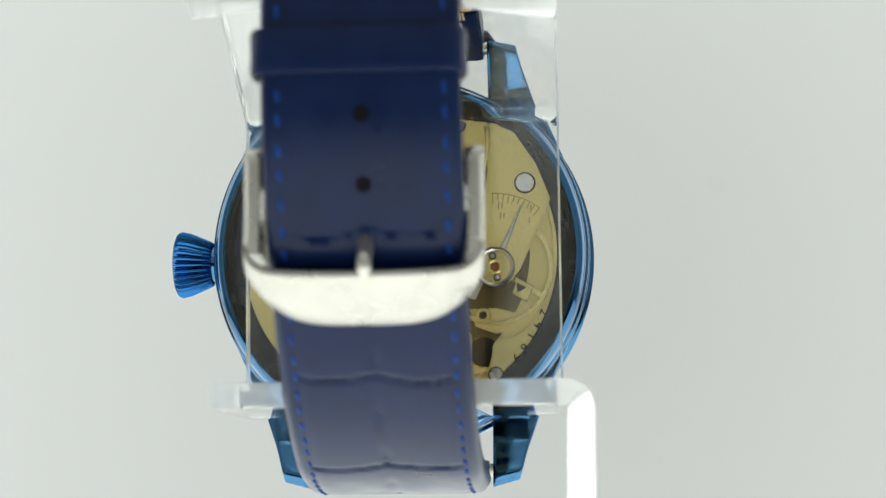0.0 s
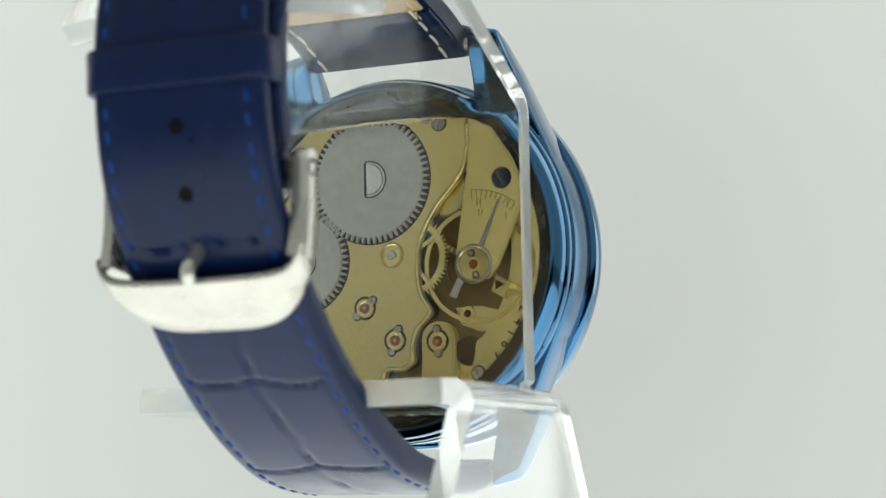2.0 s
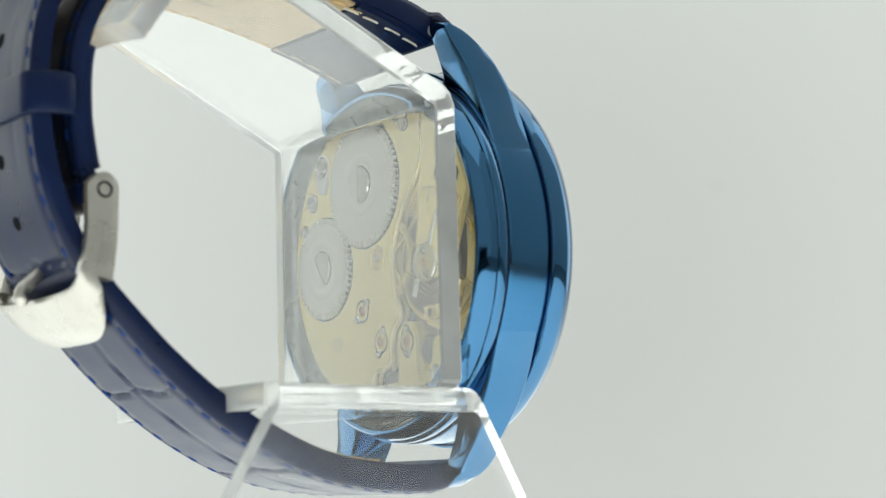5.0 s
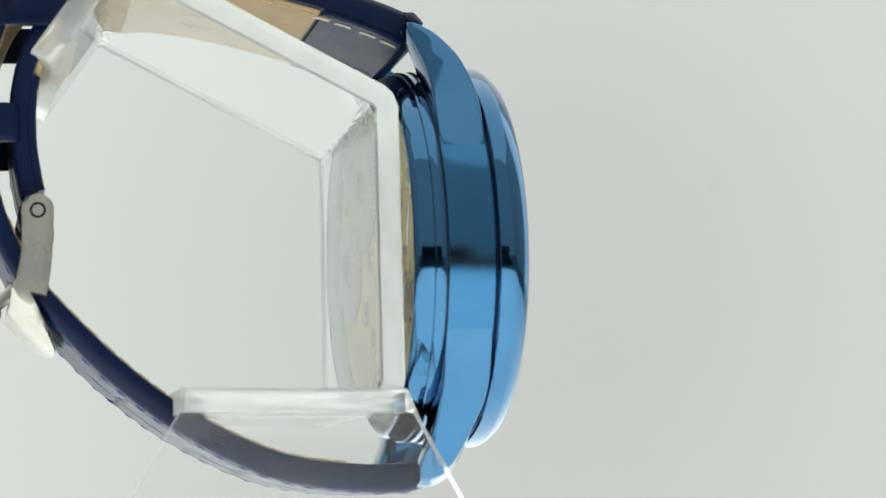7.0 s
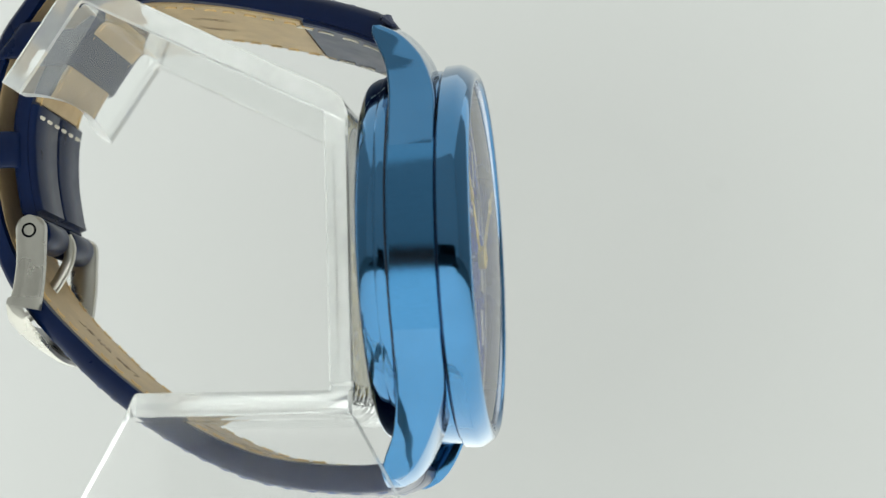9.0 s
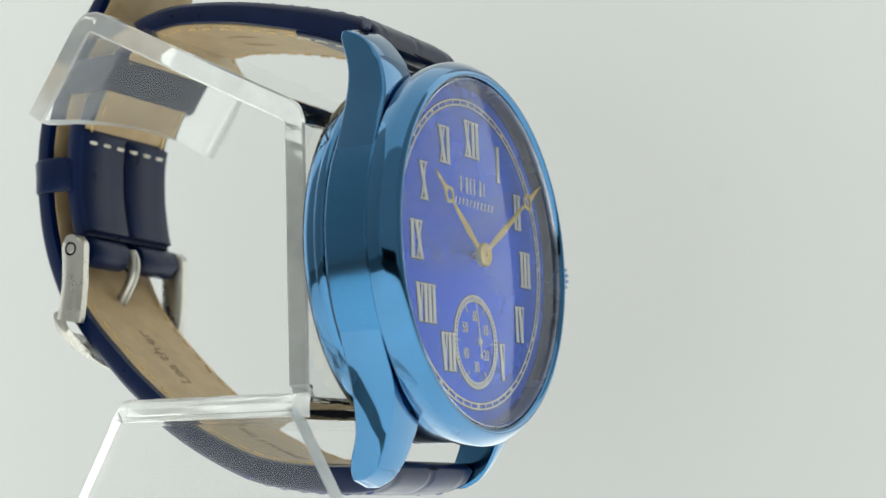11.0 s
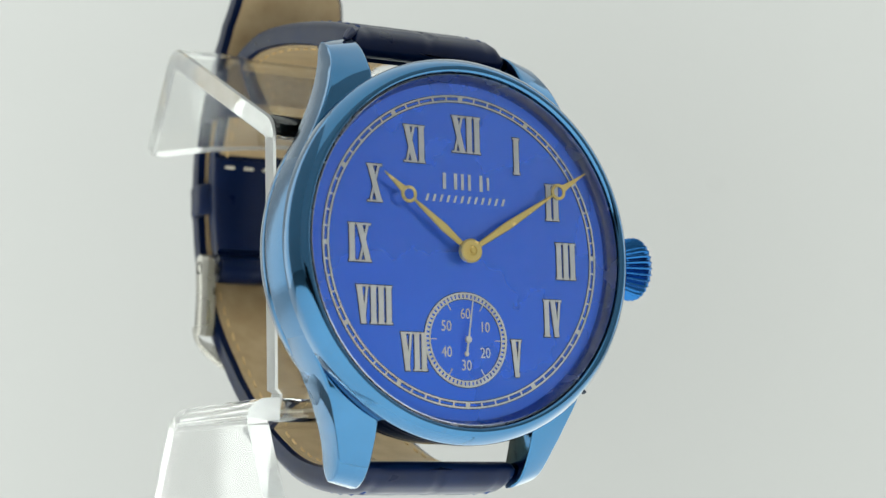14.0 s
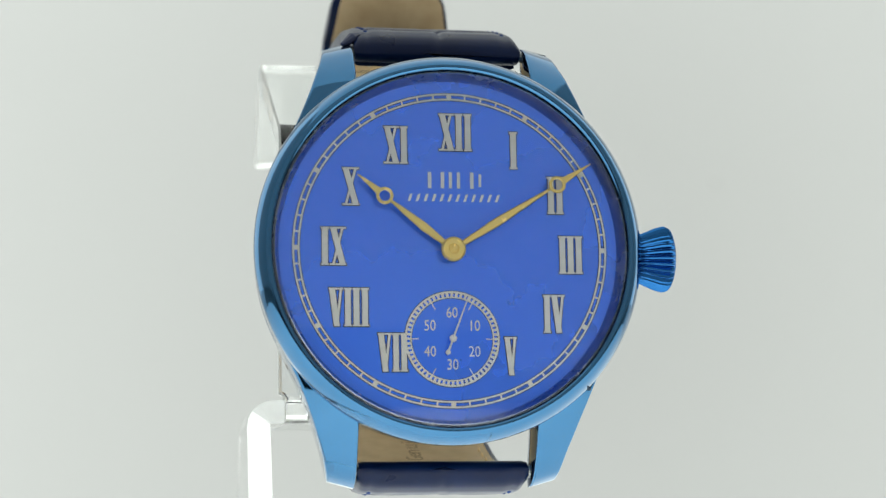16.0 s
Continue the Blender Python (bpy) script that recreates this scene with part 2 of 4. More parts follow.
def tent():
    w, b, f, h, t = 0.45, 0.55, -0.50, 0.75, 0.01
    slab("ground", (-w, f, -t), (w, 0.05, 0), surface("table_cloth", (0.20, 0.205, 0.20), (0.25, 0.255, 0.25), 0.8, 0.0, 40, 0.2, 900, spec=0.1), "grey cloth on the table under the turntable")
    # unseen dark apron, added so the case mirrors black towards the camera
    slab("trim_front", (-0.2, f, 0.0), (0.2, -0.236, 0.002), surface("dark_apron", (0.02, 0.02, 0.021), (0.03, 0.03, 0.031), 0.9, 0.0, 60, spec=0.05), "unseen dark apron, added for the black band in the case's reflections")
    # unseen floor that emits, added to even out reflections in the stand
    slab("backdrop", (-w, 0.05, -t), (w, b, 0), glowing("backdrop_floor", WHITE, 0.45), "unseen white backdrop floor, made to glow behind the watch")
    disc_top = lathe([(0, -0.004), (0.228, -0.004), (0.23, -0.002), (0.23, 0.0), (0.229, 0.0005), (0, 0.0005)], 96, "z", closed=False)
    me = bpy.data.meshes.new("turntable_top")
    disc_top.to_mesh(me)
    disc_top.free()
    # the disc itself emits: a painted pool of light, fading away from before the stand
    me.materials.append(glowing("glowing_disc", WHITE, GLOW_DISC, (0.0, -0.10, 0.0, 0.33), 0.5, (0.35, 1.1)))
    tagged(new("turntable_top", me), "round white turntable top made to glow, brightest before the stand", kind="structure")
    # uneven light is put into the fabric's emission: dimmer in the middle
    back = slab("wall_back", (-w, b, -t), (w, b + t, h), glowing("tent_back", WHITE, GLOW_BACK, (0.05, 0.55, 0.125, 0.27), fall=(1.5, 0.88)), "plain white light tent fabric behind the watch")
    speck = lathe([(0, -0.0002), (0.0011, -0.0002), (0.0013, 0.0), (0, 0.0)], 16, "y", (0.1165, b - 0.0004, 0.1495), closed=False)
    me = bpy.data.meshes.new("speck")
    speck.to_mesh(me)
    speck.free()
    me.materials.append(glowing("speck", WHITE, GLOW_BACK * 0.8, albedo=0.36))
    new("speck", me).parent = back
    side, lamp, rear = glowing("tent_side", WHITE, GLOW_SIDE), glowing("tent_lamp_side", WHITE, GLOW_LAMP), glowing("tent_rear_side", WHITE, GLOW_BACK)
    y1, y2 = 0.08, 0.36          # this stretch of each side emits more, in place of a lamp outside
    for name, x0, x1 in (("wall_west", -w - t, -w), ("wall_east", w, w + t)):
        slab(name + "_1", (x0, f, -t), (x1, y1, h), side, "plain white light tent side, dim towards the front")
        slab(name + "_2", (x0, y1, -t), (x1, y2, h), lamp, "light tent side made to glow in place of an unseen lamp")
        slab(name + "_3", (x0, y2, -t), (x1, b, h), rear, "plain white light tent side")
    slab("ceiling", (-w, f, h), (w, b, h + t), glowing("tent_top", WHITE, GLOW_TOP), "white light tent roof")
    # dim front curtain; its slot onto the dark room stands in for the camera's reflection
    front = glowing("tent_front", WHITE, GLOW_FRONT, albedo=0.22)
    ox, z0, z1 = 0.26, -0.005, 0.05
    words = "dim white front curtain with a slot standing in for the dark camera"
    slab("wall_front_1", (-w, f - t, -t), (-ox, f, h), front, words)
    slab("wall_front_2", (ox, f - t, -t), (w, f, h), front, words)
    slab("wall_front_3", (-ox, f - t, z1), (ox, f, h), front, words)
    slab("wall_front_4", (-ox, f - t, -t), (ox, f, z0), front, words)
    dark = surface("dark_room", (0.01, 0.01, 0.011), (0.015, 0.015, 0.016), 0.9)
    slab("wall_room", (-0.3, f - 0.3, -0.1), (0.3, f - 0.29, 0.4), dark, "dark room behind the front curtain")


tent()


# ---- the watch ----
WATCH_AT = pose(AT[0], AT[1], ZC, -1.52)
watch = thing("wristwatch", WATCH_AT, "blue steel wristwatch with a navy leather strap on a clear stand", "watch")


def lug(sx, sz):
    """One horn of the case, lofted up its length: it leaves the round flank and bends back to its tip."""
    def at(z, pts):
        return float(np.interp(z, [p[0] for p in pts], [p[1] for p in pts]))

    if sz > 0:
        front = [(9, 1.5), (18.5, 1.5), (19.9, 1.6), (21.0, 2.05), (22.0, 2.68), (23.6, 3.85), (24.8, 5.1), (25.5, 6.4), (25.9, 7.4)]
        back = [(9, 6.8), (15.7, 6.75), (18.3, 6.9), (20.3, 7.2), (21.9, 7.8), (24.0, 8.6), (25.2, 8.95), (25.9, 8.7)]
    else:
        front = [(9, 1.5), (18.5, 1.6), (20.0, 1.95), (22.1, 2.8), (24.5, 4.05), (26.2, 5.5), (26.8, 6.8), (27.0, 7.4)]
        back = [(9, 6.85), (15.8, 6.95), (18.9, 7.3), (21.4, 7.8), (23.2, 8.55), (24.3, 9.05), (26.0, 9.3), (27.0, 9.0)]
    outer = [(9, 19.95), (10.5, 19.4), (12.0, 18.75), (13.4, 18.1), (15.2, 17.25), (17.0, 16.5), (20.0, 15.35), (23.0, 14.4), (27.0, 13.5)]
    slope = [(9, 0.0), (16.0, 0.0), (17.8, 0.35), (20.0, 1.0), (22.4, 0.95), (24.5, 0.9), (27.0, 0.5)]      # the front face falls away outward
    zs = [9 + (16.9 if sz > 0 else 18.0) * math.sin(radians(90 * k / 40)) for k in range(41)]

    def eased(pts):
        v = np.array([at(z, pts) for z in zs])
        for _ in range(6):
            v[1:-1] = 0.25 * v[:-2] + 0.5 * v[1:-1] + 0.25 * v[2:]
        return v

    f_, b_, o_, s_ = eased(front), eased(back), eased(outer), eased(slope)
    bm = bmesh.new()
    rows = []
    for i, z in enumerate(zs):
        y0, y1, x0, x1 = f_[i], b_[i], 10.4, o_[i]
        r = min(0.32, (y1 - y0) * 0.3)
        ring = []
        for cx, cy, a0 in ((x1 - r, y1 - r, 0), (x0 + r, y1 - r, 90), (x0 + r, y0 + r, 180), (x1 - r, min(y0 + s_[i] + r, y1 - 2 * r), 270)):
            for k in range(4):
                a = radians(a0 + 30 * k)
                ring.append((cx + r * math.cos(a), cy + r * math.sin(a)))
        rows.append([bm.verts.new((sx * x, y, sz * (z - 0.14 * max(0.0, z - 21.0) * (x - x0) / (x1 - x0)))) for x, y in ring])
    n = len(rows[0])
    for p, q in zip(rows, rows[1:]):
        for k in range(n):
            bm.faces.new((p[k], p[(k + 1) % n], q[(k + 1) % n], q[k]))
    bm.faces.new(rows[0])
    bm.faces.new(rows[-1])
    bmesh.ops.recalc_face_normals(bm, faces=bm.faces)
    return bm


def build_case():
    body = smooth(part("case_band", lathe([(21.2, 1.45), (21.85, 1.46), (21.97, 1.56), (22.0, 1.8), (22.0, 6.5), (21.97, 6.75), (21.85, 6.85), (21.2, 6.87)], 160), BLUE_BRUSHED, watch, "satin blue steel case band"), 50)
    for sx in (-1, 1):
        for sz in (-1, 1):
            smooth(part("lug", lug(sx, sz), BLUE, watch), 50)
    smooth(part("bezel", lathe([(21.1, 1.32), (22.3, 1.32), (22.5, 1.15), (22.56, 0.4), (22.56, -0.45), (22.45, -0.8), (22.1, -1.4), (21.75, -1.9), (21.4, -2.2), (21.05, -2.34), (20.8, -2.28), (20.62, -2.0), (20.4, -1.3), (20.4, 1.3)], 160), BLUE, watch, "polished rounded blue bezel"), 45)
    part("joint_ring", lathe([(20.0, 0.9), (21.75, 0.9), (21.75, 7.3), (20.6, 7.3), (20.0, 7.2)], 96), DARK_GAP, watch, "dark joint between case parts")
    smooth(part("caseback", lathe([(21.0, 7.06), (21.8, 7.06), (21.88, 7.2), (21.88, 8.1), (21.78, 8.26), (21.58, 8.32), (21.55, 8.5), (21.45, 9.2), (21.2, 9.85), (20.9, 10.25), (20.65, 10.4), (20.35, 10.4), (20.2, 10.2), (20.2, 9.7), (20.6, 7.15)], 160), BLUE, watch, "polished blue case back ring"), 40)
    part("inner_ring", lathe([(20.25, 9.9), (19.7, 9.6), (19.4, 9.0), (18.5, 8.7), (18.2, 8.2), (20.25, 8.0)], 128), SHADOW_STEEL, watch, "dark steel movement ring")
    back = smooth(part("back_glass", lathe([(0, 10.62), (5, 10.6), (10, 10.55), (15, 10.46), (20.3, 10.3)], 96, closed=False), CRYSTAL, watch, "clear display-back glass"), 60)
    back.visible_shadow = False
    smooth(part("rehaut", lathe([(20.39, -1.9), (20.39, 0.4), (19.7, 0.4), (19.72, -0.02), (19.95, -0.75), (20.2, -1.5), (20.3, -1.95)], 128), REHAUT, watch, "dark sloping inner ring round the dial"), 40)
    dome = []
    for k in range(17):
        dome.append((20.5 * k / 16, -3.05 + 1.45 * (k / 16) ** 2))
    glass_ob = smooth(part("crystal", lathe(dome, 128, closed=False), CRYSTAL, watch, "domed clear watch glass"), 60)
    glass_ob.visible_shadow = False
    smooth(part("crystal_edge", lathe([(20.5 + 0.07 * math.sin(radians(a)), -1.6 - 0.08 * math.cos(radians(a))) for a in range(-90, 271, 45)][:-1], 128), REHAUT, glass_ob, "thin dark edge of the glass"), 60)
    chip = disc(0.55, 0.0, 0.12, segs=16, bevel=0.05)
    bmesh.ops.transform(chip, matrix=Matrix.Translation((15.9, -0.15, -16.0)) @ Matrix.Rotation(radians(-135), 4, "Y") @ Matrix.Rotation(radians(90), 4, "X") @ Matrix.Diagonal((0.7, 1, 1.4, 1)), verts=chip.verts)
    part("bezel_chip", chip, DARK_GAP, watch, "small dark chip in the bezel's flank")
    # crown
    crown = bmesh.new()
    prof = [(22.7, 2.55), (23.0, 2.75), (24.2, 3.25), (25.4, 3.75), (26.3, 3.95), (26.8, 3.75), (27.05, 3.2), (27.2, 1.8), (27.25, 0)]
    flutes, rows = 30, []
    for k in range(flutes * 8):
        a = 2 * math.pi * k / (flutes * 8)
        d = 0.5 - 0.5 * math.cos(a * flutes)
        rows.append([crown.verts.new((x, 3.5 + r * (1 - 0.11 * d * (x < 26.9)) * math.sin(a), -0.4 + r * (1 - 0.11 * d * (x < 26.9)) * math.cos(a))) for x, r in prof])
    for k in range(len(rows)):
        for i in range(len(prof) - 1):
            crown.faces.new((rows[k][i], rows[k][i + 1], rows[(k + 1) % len(rows)][i + 1], rows[(k + 1) % len(rows)][i]))
    bmesh.ops.remove_doubles(crown, verts=crown.verts, dist=1e-4)
    bmesh.ops.recalc_face_normals(crown, faces=crown.faces)
    c = smooth(part("crown", crown, BLUE_CROWN, watch, "fluted deep blue winding crown"), 60)
    part("crown_stem", lathe([(0, 21.5), (2.1, 21.5), (2.1, 22.75), (0, 22.75)], 32, "x", (0, 3.5, -0.4), False), BLUE, c)


build_case()


# ---- dial ----
def stroke(p, q, w):
    """An upright or slanting letter stroke from p to q (x, z) with flat foot and head."""
    (x0, z0), (x1, z1) = p, q
    return [(x0 - w / 2, z0), (x0 + w / 2, z0), (x1 + w / 2, z1), (x1 - w / 2, z1)]


def numeral(text, cx, cz, width, h, g=0.0, y=-0.015):
    """A Roman numeral of thick and thin strokes with fine serifs, in (x, z)."""
    units = {"I": 1.0, "V": 1.75, "X": 1.75}
    total = sum(units[c] for c in text)
    u = width / total
    bm = bmesh.new()
    x, z0, z1 = cx - width / 2, cz - h / 2 - g, cz + h / 2 + g
    thick, thin, ser = min(0.68, u * 0.68), 0.27, 0.2
    for c in text:
        w = units[c] * u
        m = x + w / 2
        e = w / 2 - thick / 2 - 0.06
        if c == "I":
            shapes = [stroke((m, z0), (m, z1), thick)]
        elif c == "V":
            shapes = [stroke((m + 0.08, z0), (m - e, z1), thick), stroke((m + 0.08, z0), (m + e + 0.12, z1), thin)]
        else:
            shapes = [stroke((m + e, z0), (m - e, z1), thick), stroke((m - e, z0), (m + e, z1), thin)]
        if g:
            shapes = [[(p[0] + (g if k in (1, 2) else -g), p[1]) for k, p in enumerate(sh)] for sh in shapes]
        tops = [(x + 0.02, x + w - 0.02)] if c != "I" else [(m - thick / 2 - 0.12, m + thick / 2 + 0.12)]
        for a, b in tops:
            a, b, ser = a - g, b + g, 0.2 + 2 * g
            shapes.append([(a, z1 - ser), (b, z1 - ser), (b, z1), (a, z1)])
            if c != "V":
                shapes.append([(a, z0), (b, z0), (b, z0 + ser), (a, z0 + ser)])
        for k, s in enumerate(shapes):
            add(bm, prism(s, y, y - (0.02 if g else 0.115) - 0.003 * k))
        x += w
    return bm


def text_mesh(name, text, size, m, material, parent, label="", depth=0.03):
    """Raised print in the built-in font, lying in its own xy plane, placed by m (millimetres)."""
    cu = bpy.data.curves.new(name, "FONT")
    cu.body, cu.size, cu.extrude, cu.align_x, cu.align_y = text, size, depth, "CENTER", "CENTER"
    cu.resolution_u = 3
    tmp = new("tmp", cu)
    me = bpy.data.meshes.new_from_object(tmp.evaluated_get(bpy.context.evaluated_depsgraph_get()))
    bpy.data.objects.remove(tmp)
    bm = bmesh.new()
    bm.from_mesh(me)
    bpy.data.meshes.remove(me)
    bmesh.ops.transform(bm, matrix=m, verts=bm.verts)
    return part(name, bm, material, parent, label)


def facing_front(x, y, z, turn=0, sx=1.0):
    """From the text plane to the dial side, which looks along -y."""
    return Matrix.Translation((x, y, z)) @ Matrix.Rotation(radians(90), 4, "X") @ Matrix.Rotation(radians(turn), 4, "Z") @ Matrix.Diagonal((sx, 1, 1, 1))


def facing_back(x, y, z, turn=0, sx=1.0):
    return Matrix.Translation((x, y, z)) @ Matrix.Rotation(radians(180), 4, "Z") @ Matrix.Rotation(radians(90), 4, "X") @ Matrix.Rotation(radians(turn), 4, "Z") @ Matrix.Diagonal((sx, 1, 1, 1))


def ring_sector(r0, r1, a0, a1, y0, y1, n, c=(0, 0)):
    out = [(c[0] + r1 * math.sin(a0 + (a1 - a0) * k / n), c[1] + r1 * math.cos(a0 + (a1 - a0) * k / n)) for k in range(n + 1)]
    out += [(c[0] + r0 * math.sin(a1 + (a0 - a1) * k / n), c[1] + r0 * math.cos(a1 + (a0 - a1) * k / n)) for k in range(n + 1)]
    return prism(out, y0, y1)


DIAL_C = (0.15, 0.0)


def build_dial():
    dial = smooth(part("dial", lathe([(0, 0), (12, 0), (19.8, 0), (19.8, 0.35), (0, 0.35)], 128, closed=False, centre=(0.05, 0, 0)), DIAL, watch, "glossy royal blue dial with silver Roman numerals"))
    for text, x, z, w in (("XII", 0.85, 13.72, 3.95), ("I", 7.68, 11.7, 1.0), ("II", 12.55, 6.45, 2.05), ("III", 14.22, -0.55, 2.9), ("IV", 12.1, -7.45, 2.6),
                          ("V", 6.9, -12.35, 1.5), ("VII", -6.75, -11.95, 3.5), ("VIII", -11.74, -6.8, 4.65), ("IX", -13.5, 0.2, 3.0), ("X", -11.43, 7.15, 2.0), ("XI", -6.14, 12.1, 2.9)):
        for grow, name, ink in ((0.0, "numeral", SILVER), (0.1, "numeral_outline", INK)):
            bm = numeral(text, x, z, w, 4.4, grow, -0.02 if grow else -0.015)
            if text == "VII":            # its last stroke is cut by the seconds ring
                bmesh.ops.bisect_plane(bm, geom=bm.verts[:] + bm.edges[:] + bm.faces[:], plane_co=(-5.05, 0, -12), plane_no=(1, 0, 0.12), clear_outer=True)
            part(name, bm, ink, dial)
    # minute track: two thin rings, bars between them
    track = bmesh.new()
    for r in (17.5, 18.12):
        add(track, lathe([(r, -0.02), (r, -0.11), (r + 0.2, -0.11), (r + 0.2, -0.02)], 180, centre=(DIAL_C[0], 0, DIAL_C[1])))
    for k in range(60):
        w = 0.55 if k % 5 == 0 else 0.19
        a = 2 * math.pi * k / 60
        d, s = Vector((math.sin(a), math.cos(a))), Vector((math.cos(a), -math.sin(a)))
        q = [Vector(DIAL_C) + d * 17.55 - s * w / 2, Vector(DIAL_C) + d * 18.2 - s * w / 2, Vector(DIAL_C) + d * 18.2 + s * w / 2, Vector(DIAL_C) + d * 17.55 + s * w / 2]
        add(track, prism([tuple(p) for p in q], -0.02, -0.105))
    part("minute_track", track, SILVER, dial)
    rims = bmesh.new()
    for r0, r1, cc in ((17.42, 17.78, DIAL_C), (18.04, 18.4, DIAL_C), (5.2, 5.58, (0.12, -10.4)), (4.66, 4.92, (0.12, -10.4))):
        add(rims, lathe([(r0, -0.005), (r0, -0.03), (r1, -0.03), (r1, -0.005)], 160, centre=(cc[0], 0, cc[1])))
    part("track_outline", rims, INK, dial)
    # seconds ring
    sc = (0.12, -10.4)
    ring = bmesh.new()
    for r0, r1 in ((4.72, 4.86), (5.28, 5.5)):
        add(ring, lathe([(r0, -0.02), (r0, -0.14), (r1, -0.14), (r1, -0.02)], 120, centre=(sc[0], 0, sc[1])))
    for k in range(60):
        a0 = 2 * math.pi * (k - 0.27) / 60
        add(ring, ring_sector(4.8, 5.33, a0, a0 + 2 * math.pi * 0.54 / 60, -0.02, -0.135, 1, sc))
        if k % 10 == 5:
            d, s = Vector((math.sin(2 * math.pi * k / 60), math.cos(2 * math.pi * k / 60))), Vector((math.cos(2 * math.pi * k / 60), -math.sin(2 * math.pi * k / 60)))
            q = [Vector(sc) + d * 3.9 - s * 0.05, Vector(sc) + d * 4.75 - s * 0.05, Vector(sc) + d * 4.75 + s * 0.05, Vector(sc) + d * 3.9 + s * 0.05]
            add(ring, prism([tuple(p) for p in q], -0.02, -0.13))
    part("seconds_ring", ring, SILVER, dial)
    for k, t in enumerate(("60", "10", "20", "30", "40", "50")):
        a = 2 * math.pi * k / 6
        text_mesh("seconds_number", t, 1.75, facing_front(sc[0] + 2.98 * math.sin(a), -0.06, sc[1] + 2.98 * math.cos(a), 0, 0.8), SILVER, dial, depth=0.04)
    # maker's marks as plain bars
    for x0, x1, z0, z1 in ((-2.45, -2.05, 7.1, 9.0), (-0.95, -0.55, 7.1, 9.0), (0.0, 0.35, 7.1, 9.0), (0.95, 1.3, 7.1, 9.0), (2.5, 2.9, 7.1, 9.0), (3.5, 3.8, 7.3, 8.8)):
        part("logo_bar", prism([(x0, z0), (x1, z0), (x1, z1), (x0, z1)], -0.02, -0.1), SILVER, dial)
    for k in range(12):
        x = -4.85 + k * 0.93
        part("name_bar", prism([(x, 5.55), (x + 0.3, 5.55), (x + 0.6, 6.4), (x + 0.3, 6.4)], -0.02, -0.08), SILVER, dial)
    return sc


def hand(length_ring, tip, hub_r, y, ring_r=1.0, wide=0.82):
    """A feuille hand along +z from its pivot: slim leaf, a ring near the end, a pointed tip."""
    bm = bmesh.new()
    leaf = [(-0.30, hub_r * 0.8), (-wide * 0.62, length_ring * 0.42), (-wide * 0.35, length_ring * 0.75), (-0.14, length_ring - ring_r + 0.15),
            (0.14, length_ring - ring_r + 0.15), (wide * 0.35, length_ring * 0.75), (wide * 0.62, length_ring * 0.42), (0.30, hub_r * 0.8)]
    add(bm, prism(leaf[::-1], y, y - 0.22, 0.12, 1))
    add(bm, lathe([(ring_r - 0.36, y), (ring_r - 0.36, y - 0.2), (ring_r - 0.25, y - 0.24), (ring_r - 0.08, y - 0.24), (ring_r, y - 0.18), (ring_r, y)], 40, centre=(0, 0, length_ring)))
    add(bm, prism([(-0.42, length_ring + ring_r * 0.82), (-0.05, tip), (0.05, tip), (0.42, length_ring + ring_r * 0.82)][::-1], y, y - 0.21, 0.1, 1))
    return bm


SUB = build_dial()
hour_hand = part("hour_hand", hand(9.95, 13.9, 1.4, -1.25), GOLD, watch, "slim gold hour pointer with a ring")
minute_hand = part("minute_hand", hand(14.55, 19.25, 1.4, -1.5), GOLD, watch, "slim gold minute pointer with a ring")
for h_ob, deg in ((hour_hand, -51.9), (minute_hand, 58.0)):
    h_ob.matrix_basis = pose(0.15 * MM, 0, -0.25 * MM, 0, deg, 0)
hub = smooth(part("centre_hub", lathe([(0, -1.1), (1.35, -1.1), (1.4, -1.3), (1.4, -1.85), (1.2, -2.0), (0.62, -2.02), (0.5, -1.88), (0.3, -1.88), (0.25, -2.12), (0, -2.16)], 48, closed=False, centre=(0.15, 0, -0.25)), GOLD, watch, "round gold hub over the dial"), 30)
part("hub_post", disc(0.5, -0.05, -1.3, (0.15, -0.25)), SCREW, hub)
sec = bmesh.new()
add(sec, prism([(-0.13, -1.9), (-0.05, 5.2), (0.05, 5.2), (0.13, -1.9)][::-1], -0.62, -0.72))
add(sec, disc(0.42, -0.5, -0.8))
add(sec, disc(0.3, -0.55, -0.74, (0, -1.7)))
second_hand = part("second_hand", sec, SILVER, watch, "thin pale seconds hand")
second_hand.matrix_basis = pose(SUB[0] * MM, 0, SUB[1] * MM)


# ---- strap ----
def sway(s):
    """How far the long strap end wanders off the middle."""
    return -0.3 * min(1.0, max(0.0, (s - 30.0) / 25.0))


